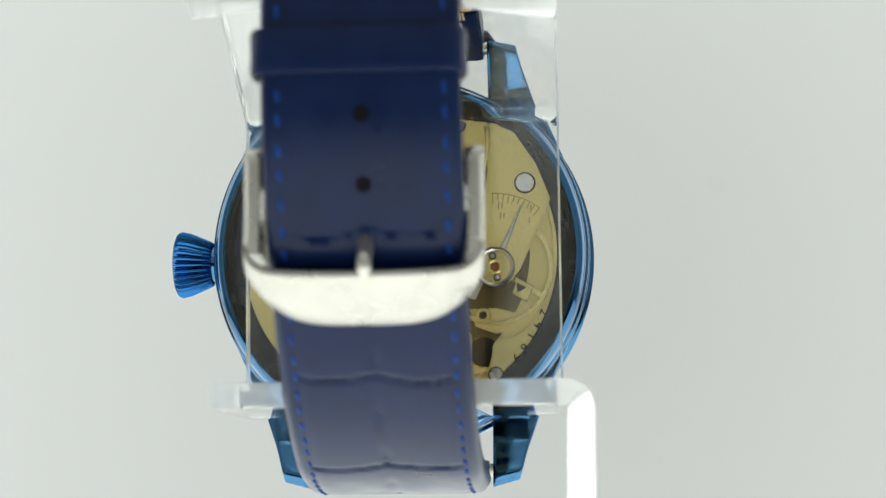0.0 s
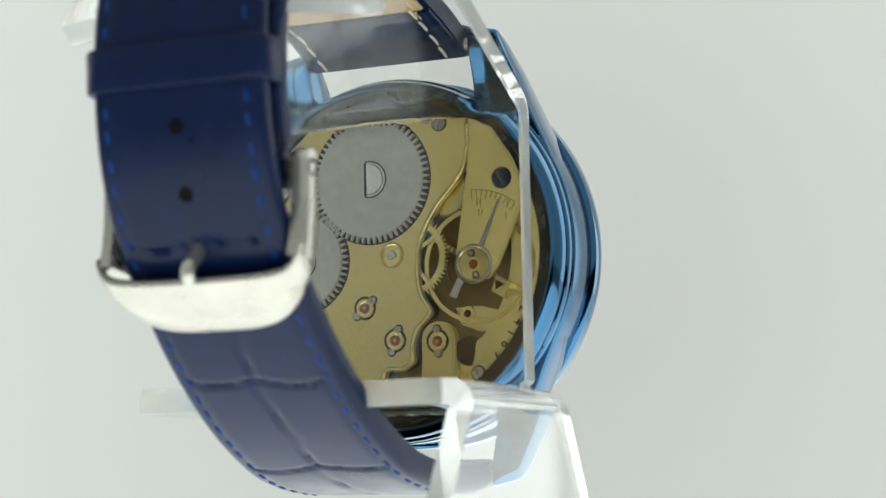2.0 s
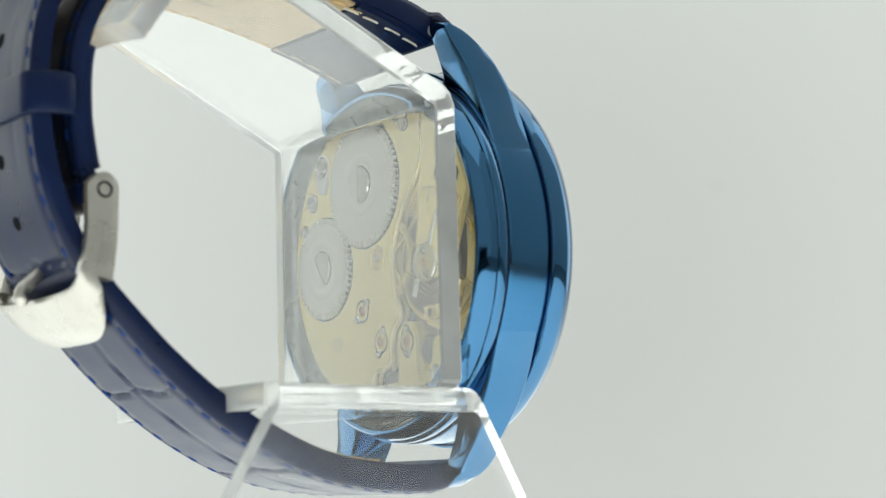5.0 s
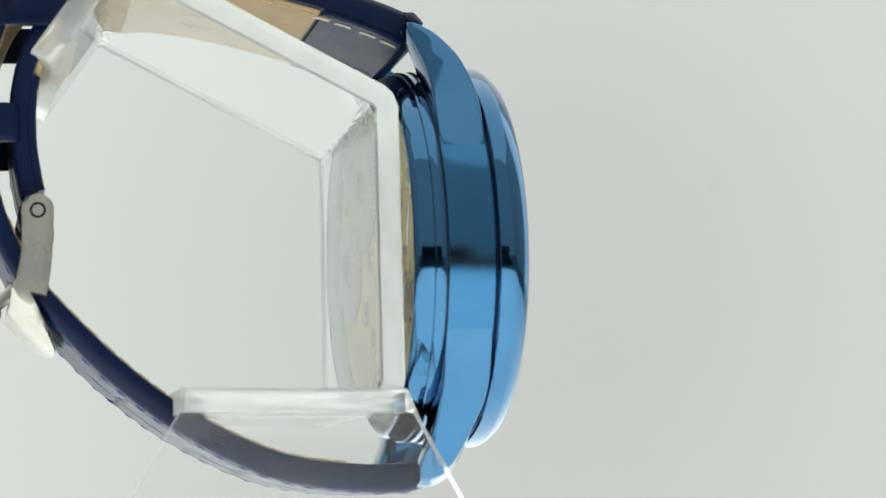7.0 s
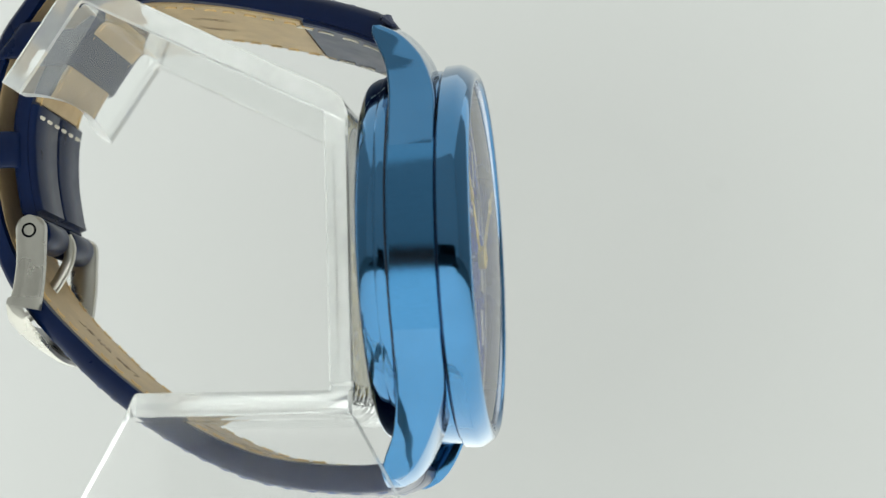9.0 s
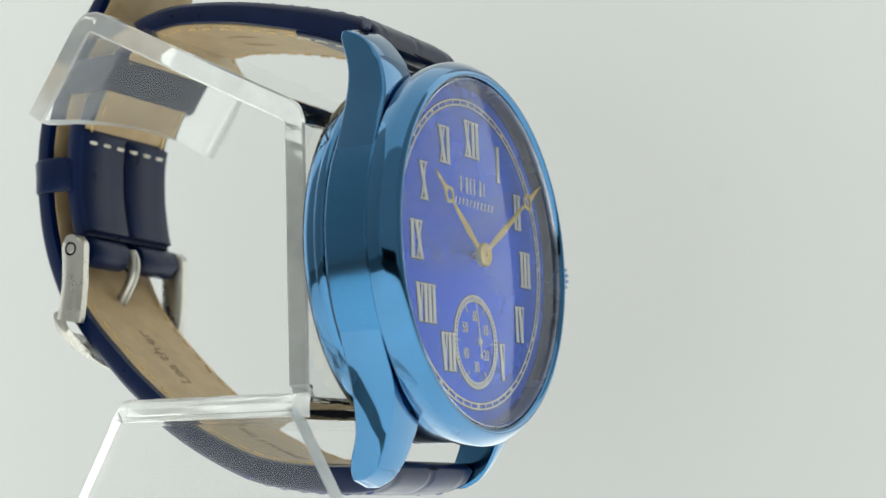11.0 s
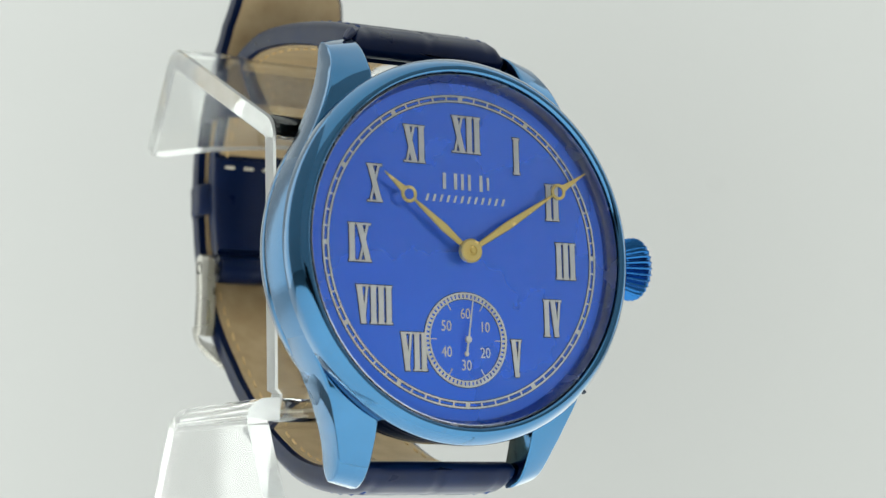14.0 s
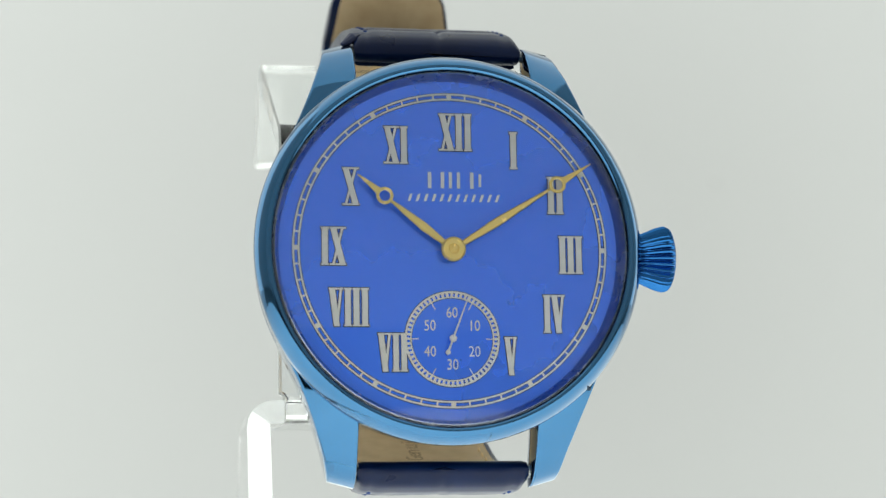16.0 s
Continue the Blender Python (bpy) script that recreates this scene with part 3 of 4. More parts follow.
def strap_sheet(path, side, width, thick, pad, groove=None, step=0.45, v0=-1.0, cols=36):
    """A leather band along a (y, z) line. side: which way is outward; width, thick, pad: by length; groove(s, u): how deep a crease is."""
    P, s = curve_points(path, step)
    T = np.gradient(P, axis=0)
    T /= np.linalg.norm(T, axis=1)[:, None]
    Nn = np.stack([-T[:, 1], T[:, 0]], 1) * side
    bm = bmesh.new()
    rows = []
    for i in range(len(P)):
        roll = max(0.12, math.sqrt(max(0.0, 1 - max(0.0, 1 - s[i] / 1.9) ** 2)))       # the end rolls round the spring bar
        w, th, pd = width(s[i]) / 2, thick(s[i]) * roll, pad(s[i]) * roll
        row = []
        for k in range(cols + 1):
            u = -1 + 2 * k / cols
            edge = max(0.0, (1 - abs(u)) / 0.16)
            v = th / 2 + pd * (1 - (1 - min(1, edge)) ** 2) - 0.32 * roll * max(0, 1 - edge * 3) ** 2
            if groove:
                v -= groove(s[i], u)
            row.append((u * w, v))
        row += [(w * 0.985, -th / 2 + 0.15), (w * 0.93, -th / 2), (-w * 0.93, -th / 2), (-w * 0.985, -th / 2 + 0.15)]
        rows.append([bm.verts.new((x + sway(s[i]) * (side < 0), P[i][0] + Nn[i][0] * v, P[i][1] + Nn[i][1] * v)) for x, v in row])
    n = len(rows[0])
    for a, b in zip(rows, rows[1:]):
        for k in range(n):
            bm.faces.new((a[k], a[(k + 1) % n], b[(k + 1) % n], b[k]))
    bm.faces.new(rows[0][::-1])
    bm.faces.new(rows[-1])
    bmesh.ops.recalc_face_normals(bm, faces=bm.faces)
    return bm, P, s, Nn


def lining_sheet(P, s, Nn, s0, s1, width, thick, depth=0.3, off=0.0, span=(-1, 1)):
    """The thin lining on the inner face of a band, from length s0 to s1."""
    bm = bmesh.new()
    rows = []
    for i in range(len(P)):
        if not s0 <= s[i] <= s1:
            continue
        w, v = width(s[i]) / 2 - 0.85, -thick(s[i]) / 2 - 0.02 - off
        rows.append([bm.verts.new((x, P[i][0] + Nn[i][0] * q, P[i][1] + Nn[i][1] * q)) for x, q in ((span[0] * w, v + 0.1), (span[1] * w, v + 0.1), (span[1] * w, v - depth * 0.6), (span[1] * w - 0.45, v - depth), (span[0] * w + 0.45, v - depth), (span[0] * w, v - depth * 0.6))])
    for a, b in zip(rows, rows[1:]):
        for k in range(6):
            bm.faces.new((a[k], a[(k + 1) % 6], b[(k + 1) % 6], b[k]))
    bm.faces.new(rows[0][::-1])
    bm.faces.new(rows[-1])
    bmesh.ops.recalc_face_normals(bm, faces=bm.faces)
    return bm


def frame_at(P, s, Nn, at):
    i = int(np.clip(np.searchsorted(s, at), 1, len(s) - 2))
    t = P[i + 1] - P[i - 1]
    t = t / np.linalg.norm(t)
    return P[i], t, Nn[i]


def stitches(P, s, Nn, s0, s1, x_of, v_of, pitch=2.5, length=1.45, r=0.27):
    """A row of thread stitches, each a small capsule sunk in the leather."""
    bm = bmesh.new()
    at = s0
    while at < s1:
        p, t, n = frame_at(P, s, Nn, at)
        pts, rad = [], []
        for q, rr, lift in ((-0.5, 0.5, -0.2), (-0.3, 1, -0.06), (0, 1.05, -0.02), (0.3, 1, -0.06), (0.5, 0.5, -0.2)):
            c = p + t * q * length + n * (v_of(at) + lift)
            pts.append((x_of(at) + q * 0.18, c[0], c[1]))
            rad.append(r * rr)
        add(bm, tube(pts, rad, 6))
        at += pitch * random.uniform(0.96, 1.04)
    return bm


LOW = [(6.1, -24.8), (8.0, -25.2), (11.5, -25.6), (18.0, -25.1), (23.5, -24.0), (28.0, -22.2), (33.0, -19.5), (37.5, -16.4), (42.0, -12.6), (45.2, -9.4), (48.8, -5.5), (51.6, -1.7), (53.4, 2.0), (54.6, 5.6), (55.4, 10.0), (55.7, 16.0), (54.9, 22.0), (52.9, 27.5), (50.0, 31.6), (47.2, 35.4), (45.0, 40.0), (43.6, 45.0)]
HIGH = [(6.1, 24.5), (8.0, 25.3), (11.5, 26.8), (17.0, 28.6), (26.3, 30.9), (34.0, 32.0), (38.5, 31.8), (42.2, 30.7), (46.0, 28.3), (49.2, 24.4), (51.2, 19.0), (51.5, 13.0), (50.9, 8.0), (50.4, 6.0)]


def low_width(s):
    return float(np.interp(s, [0, 6, 50, 90, 96, 101, 105], [20.2, 20.2, 18.9, 18.6, 17.8, 16.0, 12.0]))


def low_thick(s):
    return float(np.interp(s, [0, 8, 40, 60, 90], [2.6, 2.5, 2.2, 1.9, 1.7]))


def low_pad(s):
    return float(np.interp(s, [0, 3, 10, 40, 60], [0.2, 0.8, 0.8, 0.6, 0.4]))


def crease(d, w, depth):
    return depth * math.exp(-(d / w) ** 2)


def low_groove(s, u):
    g = crease(u - 0.03 * math.sin(s * 0.4), 0.022, 0.34) * min(1.0, max(0.0, (52 - s) / 4))
    for at in (6.0, 21.5, 37.2, 54.2):
        g += crease(s - at + 0.9 * math.sin(math.pi * abs(u)) - 0.2 * math.sin(3 * u + at), 0.24, 0.4) * (abs(u) < 0.8)
    g += crease(abs(u) - 0.83, 0.05, 0.2)
    g += crease(abs(u) - 0.42, 0.03, 0.1) * min(1.0, max(0.0, (s - 62) / 5))
    return g


def high_groove(s, u):
    g = crease(abs(u) - 0.83, 0.05, 0.2)
    g += crease(u - 0.05 * math.sin(s * 0.4), 0.03, 0.35)
    for at in (5.5, 13.0, 21.0, 29.5, 38.0):
        g += crease(s - at - 0.3 * math.sin(4 * u + at), 0.3, 0.4) * (abs(u) < 0.8)
    return g


def build_strap():
    bm, P, s, N = strap_sheet(LOW, -1, low_width, low_thick, low_pad, low_groove)
    tail = smooth(part("long_strap", bm, LEATHER, watch, "navy crocodile-grain leather strap end with holes"), 60)
    lin = part("strap_lining", lining_sheet(P, s, N, 12.0, 200, low_width, low_thick, 0.1), LINING, tail, "tan leather lining")
    for sx in (-1, 1):
        part("stitching", stitches(P, s, N, 4, 84, lambda a: sx * low_width(a) * 0.415 + sway(a), lambda a: low_thick(a) / 2 + low_pad(a) - 0.22), THREAD_BLUE, tail, "blue thread")
        part("stitching", stitches(P, s, N, 11, 60, lambda a: sx * low_width(a) * 0.405, lambda a: -low_thick(a) / 2 - 0.08, r=0.16), THREAD_TAN, tail, "tan thread")
    for hz in HOLES:
        at = min((abs(P[i][1] - hz), s[i]) for i in range(len(s)) if s[i] > 58)[1]
        p, t, n = frame_at(P, s, N, at)
        c = p + n * (low_thick(at) / 2 + low_pad(at) - 0.18)
        b = lathe([(0, -0.3), (0.78, -0.3), (0.78, 0.22), (0.66, 0.24), (0, 0.2)], 20, "z", closed=False)
        bmesh.ops.transform(b, matrix=Matrix.Translation((-0.35, c[0], c[1])) @ Vector((0, n[0], n[1])).to_track_quat("Z", "Y").to_matrix().to_4x4(), verts=b.verts)
        part("strap_hole", b, HOLE, tail, "punched dark hole")
    for word, start in (("Genuine", 17.5), ("Leather", 38.3)):          # stamped letter by letter along the bend
        for k, letter in enumerate(word):
            at = start + 1.55 * k
            p, t, n = frame_at(P, s, N, at)
            c = p - n * (low_thick(at) / 2 + 0.13)
            X, Z = Vector((0, t[0], t[1])), Vector((0, -n[0], -n[1]))
            rot = Matrix((X, Z.cross(X), Z)).transposed().to_4x4()
            text_mesh("stamped_letter", letter, 3.1, Matrix.Translation((-0.6, c[0], c[1])) @ rot, LINING_PRINT, lin, "stamped letter", 0.03)

    def hw(q):
        return float(np.interp(q, [0, 6, 45, 90], [20.2, 20.2, 18.4, 17.8]))

    def ht(q):
        return float(np.interp(q, [0, 8, 40, 60, 90], [2.7, 2.5, 2.1, 1.8, 1.6]))

    def hp(q):
        return float(np.interp(q, [0, 3, 10, 40, 60], [0.2, 0.9, 0.8, 0.3, 0.2]))

    bm, P, s, N = strap_sheet(HIGH, 1, hw, ht, hp, high_groove)
    head = smooth(part("buckle_strap", bm, LEATHER, watch, "navy crocodile-grain leather strap end with the buckle"), 60)
    end = s[-1]
    part("strap_lining", lining_sheet(P, s, N, 12.0, end - 14.0, hw, ht), LINING, head, "tan leather lining")
    for span in ((-1, -0.02), (0.02, 1)):
        smooth(part("fold", lining_sheet(P, s, N, end - 14.0, end - 0.4, lambda q: hw(q) + 1.4, ht, 0.75, 0.0, span), LEATHER, head, "navy folded end with a centre crease"), 60)
    part("fold", lining_sheet(P, s, N, 1.5, 11.9, lambda q: hw(q) + 1.0, ht, 0.45), LEATHER, head, "navy folded end")
    for sx in (-1, 1):
        part("stitching", stitches(P, s, N, 4, end - 4, lambda a: sx * hw(a) * 0.415, lambda a: ht(a) / 2 + hp(a) - 0.22), THREAD_BLUE, head, "blue thread")
        part("stitching", stitches(P, s, N, 11, end - 15, lambda a: sx * hw(a) * 0.405, lambda a: -ht(a) / 2 - 0.30, r=0.18), THREAD_TAN, head, "tan thread")
    for sx in (-1, 1):                                       # pale stitches along the fold at the horns
        part("stitching", stitches(P, s, N, 3.0, 11.6, lambda a: sx * (hw(a) / 2 - 2.3), lambda a: -ht(a) / 2 - 0.42, pitch=2.9, length=2.0, r=0.2), THREAD_PALE, head, "pale thread along the fold")
    for at, v in ((end - 13.0, 0.78),):                      # pale stitches across the buckle fold
        p, t, n = frame_at(P, s, N, at)
        b = bmesh.new()
        for k in range(6):
            x = -7.0 + k * 2.8
            c = p - n * (ht(at) / 2 + v)
            add(b, tube([(x - 0.85, c[0] + n[0] * .2, c[1] + n[1] * .2), (x - 0.5, *c), (x + 0.5, *c), (x + 0.85, c[0] + n[0] * .2, c[1] + n[1] * .2)], [0.12, 0.24, 0.24, 0.12], 6))
        part("stitching", b, THREAD_PALE, head, "pale thread across the fold")
    oval = bmesh.new()                                       # maker's oval, stamped in the lining
    p, t, n = frame_at(P, s, N, 24.0)
    cc = p - n * (ht(24.0) / 2 + 0.34)
    for r0 in (3.6, 2.9):
        add(oval, lathe([(r0, -0.02), (r0, 0.02), (r0 + 0.16, 0.02), (r0 + 0.16, -0.02)], 48, "z"))
    X, Z = Vector((0, t[0], t[1])), Vector((0, -n[0], -n[1]))
    bmesh.ops.transform(oval, matrix=Matrix.Translation((0, cc[0], cc[1])) @ Matrix((X, Z.cross(X), Z)).transposed().to_4x4() @ Matrix.Diagonal((1.3, 0.75, 1, 1)), verts=oval.verts)
    part("lining_stamp", oval, LINING_PRINT, head, "stamped oval")
    # loop of leather round the buckle's bar
    b = bmesh.new()
    for x0, x1 in ((-8.9, -1.3), (1.3, 8.9)):
        add(b, lathe([(0.75, x0), (1.75, x0 + 0.1), (1.9, x0 + 0.35), (1.9, x1 - 0.35), (1.75, x1 - 0.1), (0.75, x1)], 28, "x", (0, 50.0, 4.2)))
    smooth(part("bar_loop", b, LEATHER, head, "navy leather loop round the buckle bar"), 50)


def keeper(z0, z1, y_in, y_out, half, lean):
    """A leather loop round both strap ends: a rounded tube of rectangular section."""
    bm = bmesh.new()
    outer, inner = [], []
    for r, hw_, hy in ((2.4, half + 0.75, (y_out - y_in) / 2 + 0.7), (1.0, half, (y_out - y_in) / 2 - 0.15)):
        ring = []
        for cx, cy, a0 in ((1, 1, 0), (-1, 1, 90), (-1, -1, 180), (1, -1, 270)):
            for k in range(6):
                a = radians(a0 + 90 * k / 5)
                ring.append((cx * (hw_ - r) + r * math.cos(a), (y_in + y_out) / 2 + cy * (hy - r) + r * math.sin(a)))
        (outer if not outer else inner).extend(ring)
    n = len(outer)
    loops = []
    for ring, z, grow in ((inner, z0, 0), (outer, z0, -0.12), (outer, z0 + 0.3, 0.05), (outer, (z0 + z1) / 2, 0.0), (outer, z1 - 0.3, 0.05), (outer, z1, -0.12), (inner, z1, 0)):
        loops.append([bm.verts.new((x * (1 + grow / 10), y + (y - (y_in + y_out) / 2) * grow / 5 + lean * (z - z0), z)) for x, y in ring])
    for i in range(len(loops)):
        a, b = loops[i], loops[(i + 1) % len(loops)]
        for k in range(n):
            bm.faces.new((a[k], a[(k + 1) % n], b[(k + 1) % n], b[k]))
    bmesh.ops.recalc_face_normals(bm, faces=bm.faces)
    return bm


HOLES = (2.2, 8.35, 14.55, 20.75)
build_strap()
smooth(part("strap_keeper", keeper(12.0, 16.3, 51.9, 56.8, 9.4, 0.02), LEATHER, watch, "navy leather keeper loop"), 40)
smooth(part("strap_keeper", keeper(25.0, 29.2, 46.9, 54.7, 9.4, -0.75), LEATHER, watch, "navy leather keeper loop"), 40)


# ---- buckle ----
def build_buckle():
    bm = bmesh.new()
    # side arms: flat bars from the pin down to the broad curved front bar
    for sx in (-1, 1):
        arm = [(49.9, 6.0), (49.9, 3.0), (50.0, 0.0), (50.35, -2.6), (50.8, -4.7)]
        P, s = curve_points(arm, 0.2)
        rows = []
        for i, (y, z) in enumerate(P):
            t = P[min(i + 1, len(P) - 1)] - P[max(i - 1, 0)]
            t /= np.linalg.norm(t)
            n = np.array([-t[1], t[0]])
            w = 0.3 + 1.5 * math.sqrt(max(0.0, 1 - (1 - min(1.0, s[i] / 1.7)) ** 2)) - 0.16 * math.sin(math.pi * s[i] / s[-1])
            rows.append([bm.verts.new((sx * x, y + n[0] * q, z + n[1] * q)) for x, q in ((9.6, -w * .75), (9.6, w * .75), (9.95, w), (11.0, w), (11.45, w * .7), (11.45, -w * .7), (11.0, -w), (9.95, -w))])
        for a, b in zip(rows, rows[1:]):
            for k in range(8):
                bm.faces.new((a[k], a[(k + 1) % 8], b[(k + 1) % 8], b[k]))
        bm.faces.new(rows[0])
        bm.faces.new(rows[-1][::-1])
    # front bar: a crescent that bulges outward and down
    n = 44
    rows = []
    for k in range(n + 1):
        u = -1 + 2 * k / n
        bow = 1 - u * u
        x = 11.35 * math.sin(u * math.pi / 2) if abs(u) < 1 else 11.35 * u
        q = abs(x / 11.35)
        top = np.array((52.4 + 0.7 * bow, -5.2 - 0.9 * bow + 1.8 * q ** 14))
        low = np.array((50.4 - 2.6 * (1 - q ** 4), -6.0 - 4.7 * (1 - q ** 4)))
        d = low - top
        d = d / np.linalg.norm(d)
        o = np.array((-d[1], d[0]))
        mid = (top + low) / 2 + o * (0.75 + 0.2 * bow)
        sec_ = [top + o * 0.2, top + o * 0.55 + d * 0.25, mid, low + o * 0.55 - d * 0.3, low + o * 0.2, low - o * 0.25 - d * 0.2, mid - o * 1.3, top - o * 0.4 + d * 0.3]
        rows.append([bm.verts.new((x, p[0], p[1])) for p in sec_])
    for a, b in zip(rows, rows[1:]):
        for k in range(8):
            bm.faces.new((a[k], a[(k + 1) % 8], b[(k + 1) % 8], b[k]))
    bm.faces.new(rows[0])
    bm.faces.new(rows[-1][::-1])
    bmesh.ops.recalc_face_normals(bm, faces=bm.faces)
    buckle = smooth(part("buckle", bm, STEEL, watch, "polished steel pin buckle"), 45)
    part("buckle_bar", lathe([(0, -11.49), (0.45, -11.49), (0.6, -11.35), (0.6, 11.35), (0.45, 11.49), (0, 11.49)], 20, "x", (0, 49.9, 4.2), False), STEEL, buckle)
    for sx in (-1, 1):
        part("pin_hole", lathe([(0.62, sx * 11.4), (0.88, sx * 11.4), (0.88, sx * 11.47), (0.62, sx * 11.47)], 20, "x", (0, 49.9, 4.2)), HOLE, buckle, "dark rim of the pin hole")
    pts, _ = curve_points([(0, 48.9, 4.8), (0, 48.4, 3.4), (0, 48.9, 1.2), (0, 51.0, -2.0), (0, 53.2, -4.2), (0, 54.4, -5.3), (0, 54.2, -6.8)], 0.5)
    pts = [(-0.3, y, z) for _, y, z in pts]
    tongue = tube(pts, [0.75] * (len(pts) - 3) + [0.8, 0.7, 0.45], 10)
    add(tongue, lathe([(0.65, -1.2), (1.15, -1.2), (1.25, -0.9), (1.25, 0.9), (1.15, 1.2), (0.65, 1.2)], 24, "x", (-0.3, 49.9, 4.2)))
    smooth(part("tongue", tongue, STEEL, buckle, "steel buckle tongue"), 50)


build_buckle()
for sz in (-1, 1):       # spring bars between the horns, small black ends outside
    part("spring_bar", lathe([(0, -10.4), (0.75, -10.4), (0.75, 10.4), (0, 10.4)], 20, "x", (0, 8.0, sz * 25.1), False), SCREW, watch)
nub = bmesh.new()
add(nub, tube([(-11.5, 6.6, 25.6), (-10.2, 7.4, 26.6), (-9.0, 8.2, 26.9), (-7.5, 8.8, 26.6)], [0.25, 0.7, 0.7, 0.3], 8))
part("strap_corner", nub, LEATHER_EDGE, watch, "frayed dark strap corner")


# ---- display stand ----
STAND_AT = pose(AT[0], AT[1], 0.0)
stand = thing("display_stand", STAND_AT, "clear acrylic C-shaped watch display stand on one side leg", "display stand")


def rounded(path, r, n=10):
    """Round the corners of a (y, z) polyline."""
    out = [np.array(path[0], float)]
    for a, b, c in zip(path, path[1:], path[2:]):
        a, b, c = (np.array(p, float) for p in (a, b, c))
        d0, d1 = (a - b) / np.linalg.norm(a - b), (c - b) / np.linalg.norm(c - b)
        half = math.acos(float(np.clip(d0 @ d1, -1, 1))) / 2
        back = r / math.tan(half)
        p0, p1 = b + d0 * back, b + d1 * back
        for k in range(n + 1):
            t = k / n
            out.append((1 - t) ** 2 * p0 + 2 * t * (1 - t) * b + t * t * p1)
    out.append(np.array(path[-1], float))
    return out


def bent_sheet(path, thick, ends, bevel=0.25, trim=None, cols=44):
    """A sheet bent along a (y, z) line; ends(point): its two x limits; trim(x): how far the last edge is cut back. Cut edges get the second material."""
    P = np.array(path)
    T = np.gradient(P, axis=0)
    T /= np.linalg.norm(T, axis=1)[:, None]
    N = np.stack([-T[:, 1], T[:, 0]], 1)
    bm = bmesh.new()
    rows = []
    h = thick / 2
    for i in range(len(P)):
        x0, x1 = ends(P[i])
        across = list(np.linspace(x0 + bevel, x1 - bevel, cols + 1))
        ring = [(x0, -h + bevel)] + [(x, -h) for x in across] + [(x1, -h + bevel), (x1, h - bevel)] + [(x, h) for x in across[::-1]] + [(x0, h - bevel)]
        row = []
        bent = 0 < i < len(P) - 1 and np.linalg.norm(P[i + 1] - P[i - 1]) < 2.4
        for x, v in ring:
            if bent and abs(v) == h:         # the hot bends are a little rippled
                v += 0.11 * noise.noise(Vector((x * 0.8, i * 0.9, 3.0 * v)))
            q = P[i] + N[i] * v - (T[i] * trim(x) if trim and i == len(P) - 1 else 0)
            row.append(bm.verts.new((x, q[0], q[1])))
        rows.append(row)
    n = len(rows[0])
    flat = set(range(1, cols + 1)) | set(range(cols + 4, 2 * cols + 4))
    for a, b in zip(rows, rows[1:]):
        for k in range(n):
            f = bm.faces.new((a[k], a[(k + 1) % n], b[(k + 1) % n], b[k]))
            f.material_index = 0 if k in flat else 1
            f.smooth = k in flat and (b[0].co - a[0].co).length < 1.5
    for row in (rows[0], rows[-1]):
        for k in range(n // 2 - 1):          # the cut end, in strips across the thickness
            f = bm.faces.new((row[k], row[k + 1], row[n - 2 - k], row[n - 1 - k]))
            f.material_index = 1
    bmesh.ops.recalc_face_normals(bm, faces=bm.faces)
    return bm


def build_stand():
    H = ZC / MM
    th = 2.7
    line = [(35.1, -18.0), (12.3, -18.05), (12.9, 15.0), (42.4, 29.6), (50.6, 17.3)]
    line = rounded([(y, z + H) for y, z in line], 2.2)
    c = part("bent_plate", bent_sheet(line, th, lambda p: (-18.02, 17.2) if p[1] < H - 16 else (-18.6, 17.2), trim=lambda x: 3.4 - 2.4 * min(1.0, abs(x - 2.0) / 19.0) ** 2), [ACRYLIC, ACRYLIC_EDGE], stand, "clear bent acrylic plate")
    c.visible_shadow = False
    # side leg: a sheet that turns down from the ledge and widens to its foot
    bm = bmesh.new()
    prof = rounded([(-18.0, -18.05 + H), (-20.75, -18.05 + H), (-20.75, 1.35), (16.0, 1.35)], 1.9, 5)
    P = np.array(prof)
    T = np.gradient(P, axis=0)
    T /= np.linalg.norm(T, axis=1)[:, None]
    N = np.stack([-T[:, 1], T[:, 0]], 1)
    rows = []
    for (x, z), n in zip(P, N):
        d = max(0.0, (H - 18.5) - z)
        y0, y1 = 11.2 - 0.55 * d, 35.0 + 0.56 * d
        h = th / 2
        skew = 0.03 * min(1.0, max(0.0, (-18.0 - x) / 2.75))       # the leg stands a little askew under the ledge
        rows.append([bm.verts.new((x + n[0] * v + skew * (y - 22.0), y, z + n[1] * v)) for y, v in ((y0, -h), (y1, -h), (y1, h), (y0, h))])
    for a, b in zip(rows, rows[1:]):
        for k in range(4):
            f = bm.faces.new((a[k], a[(k + 1) % 4], b[(k + 1) % 4], b[k]))
            f.material_index = 1 if k in (1, 3) else 0
    for row in (rows[0], rows[-1]):
        bm.faces.new(row).material_index = 1
    bmesh.ops.recalc_face_normals(bm, faces=bm.faces)
    leg = part("side_leg", bm, [ACRYLIC_SHEEN, ACRYLIC_SAWN], stand, "clear acrylic leg with painted white sheen, widening to its foot")
    leg.visible_shadow = False


build_stand()


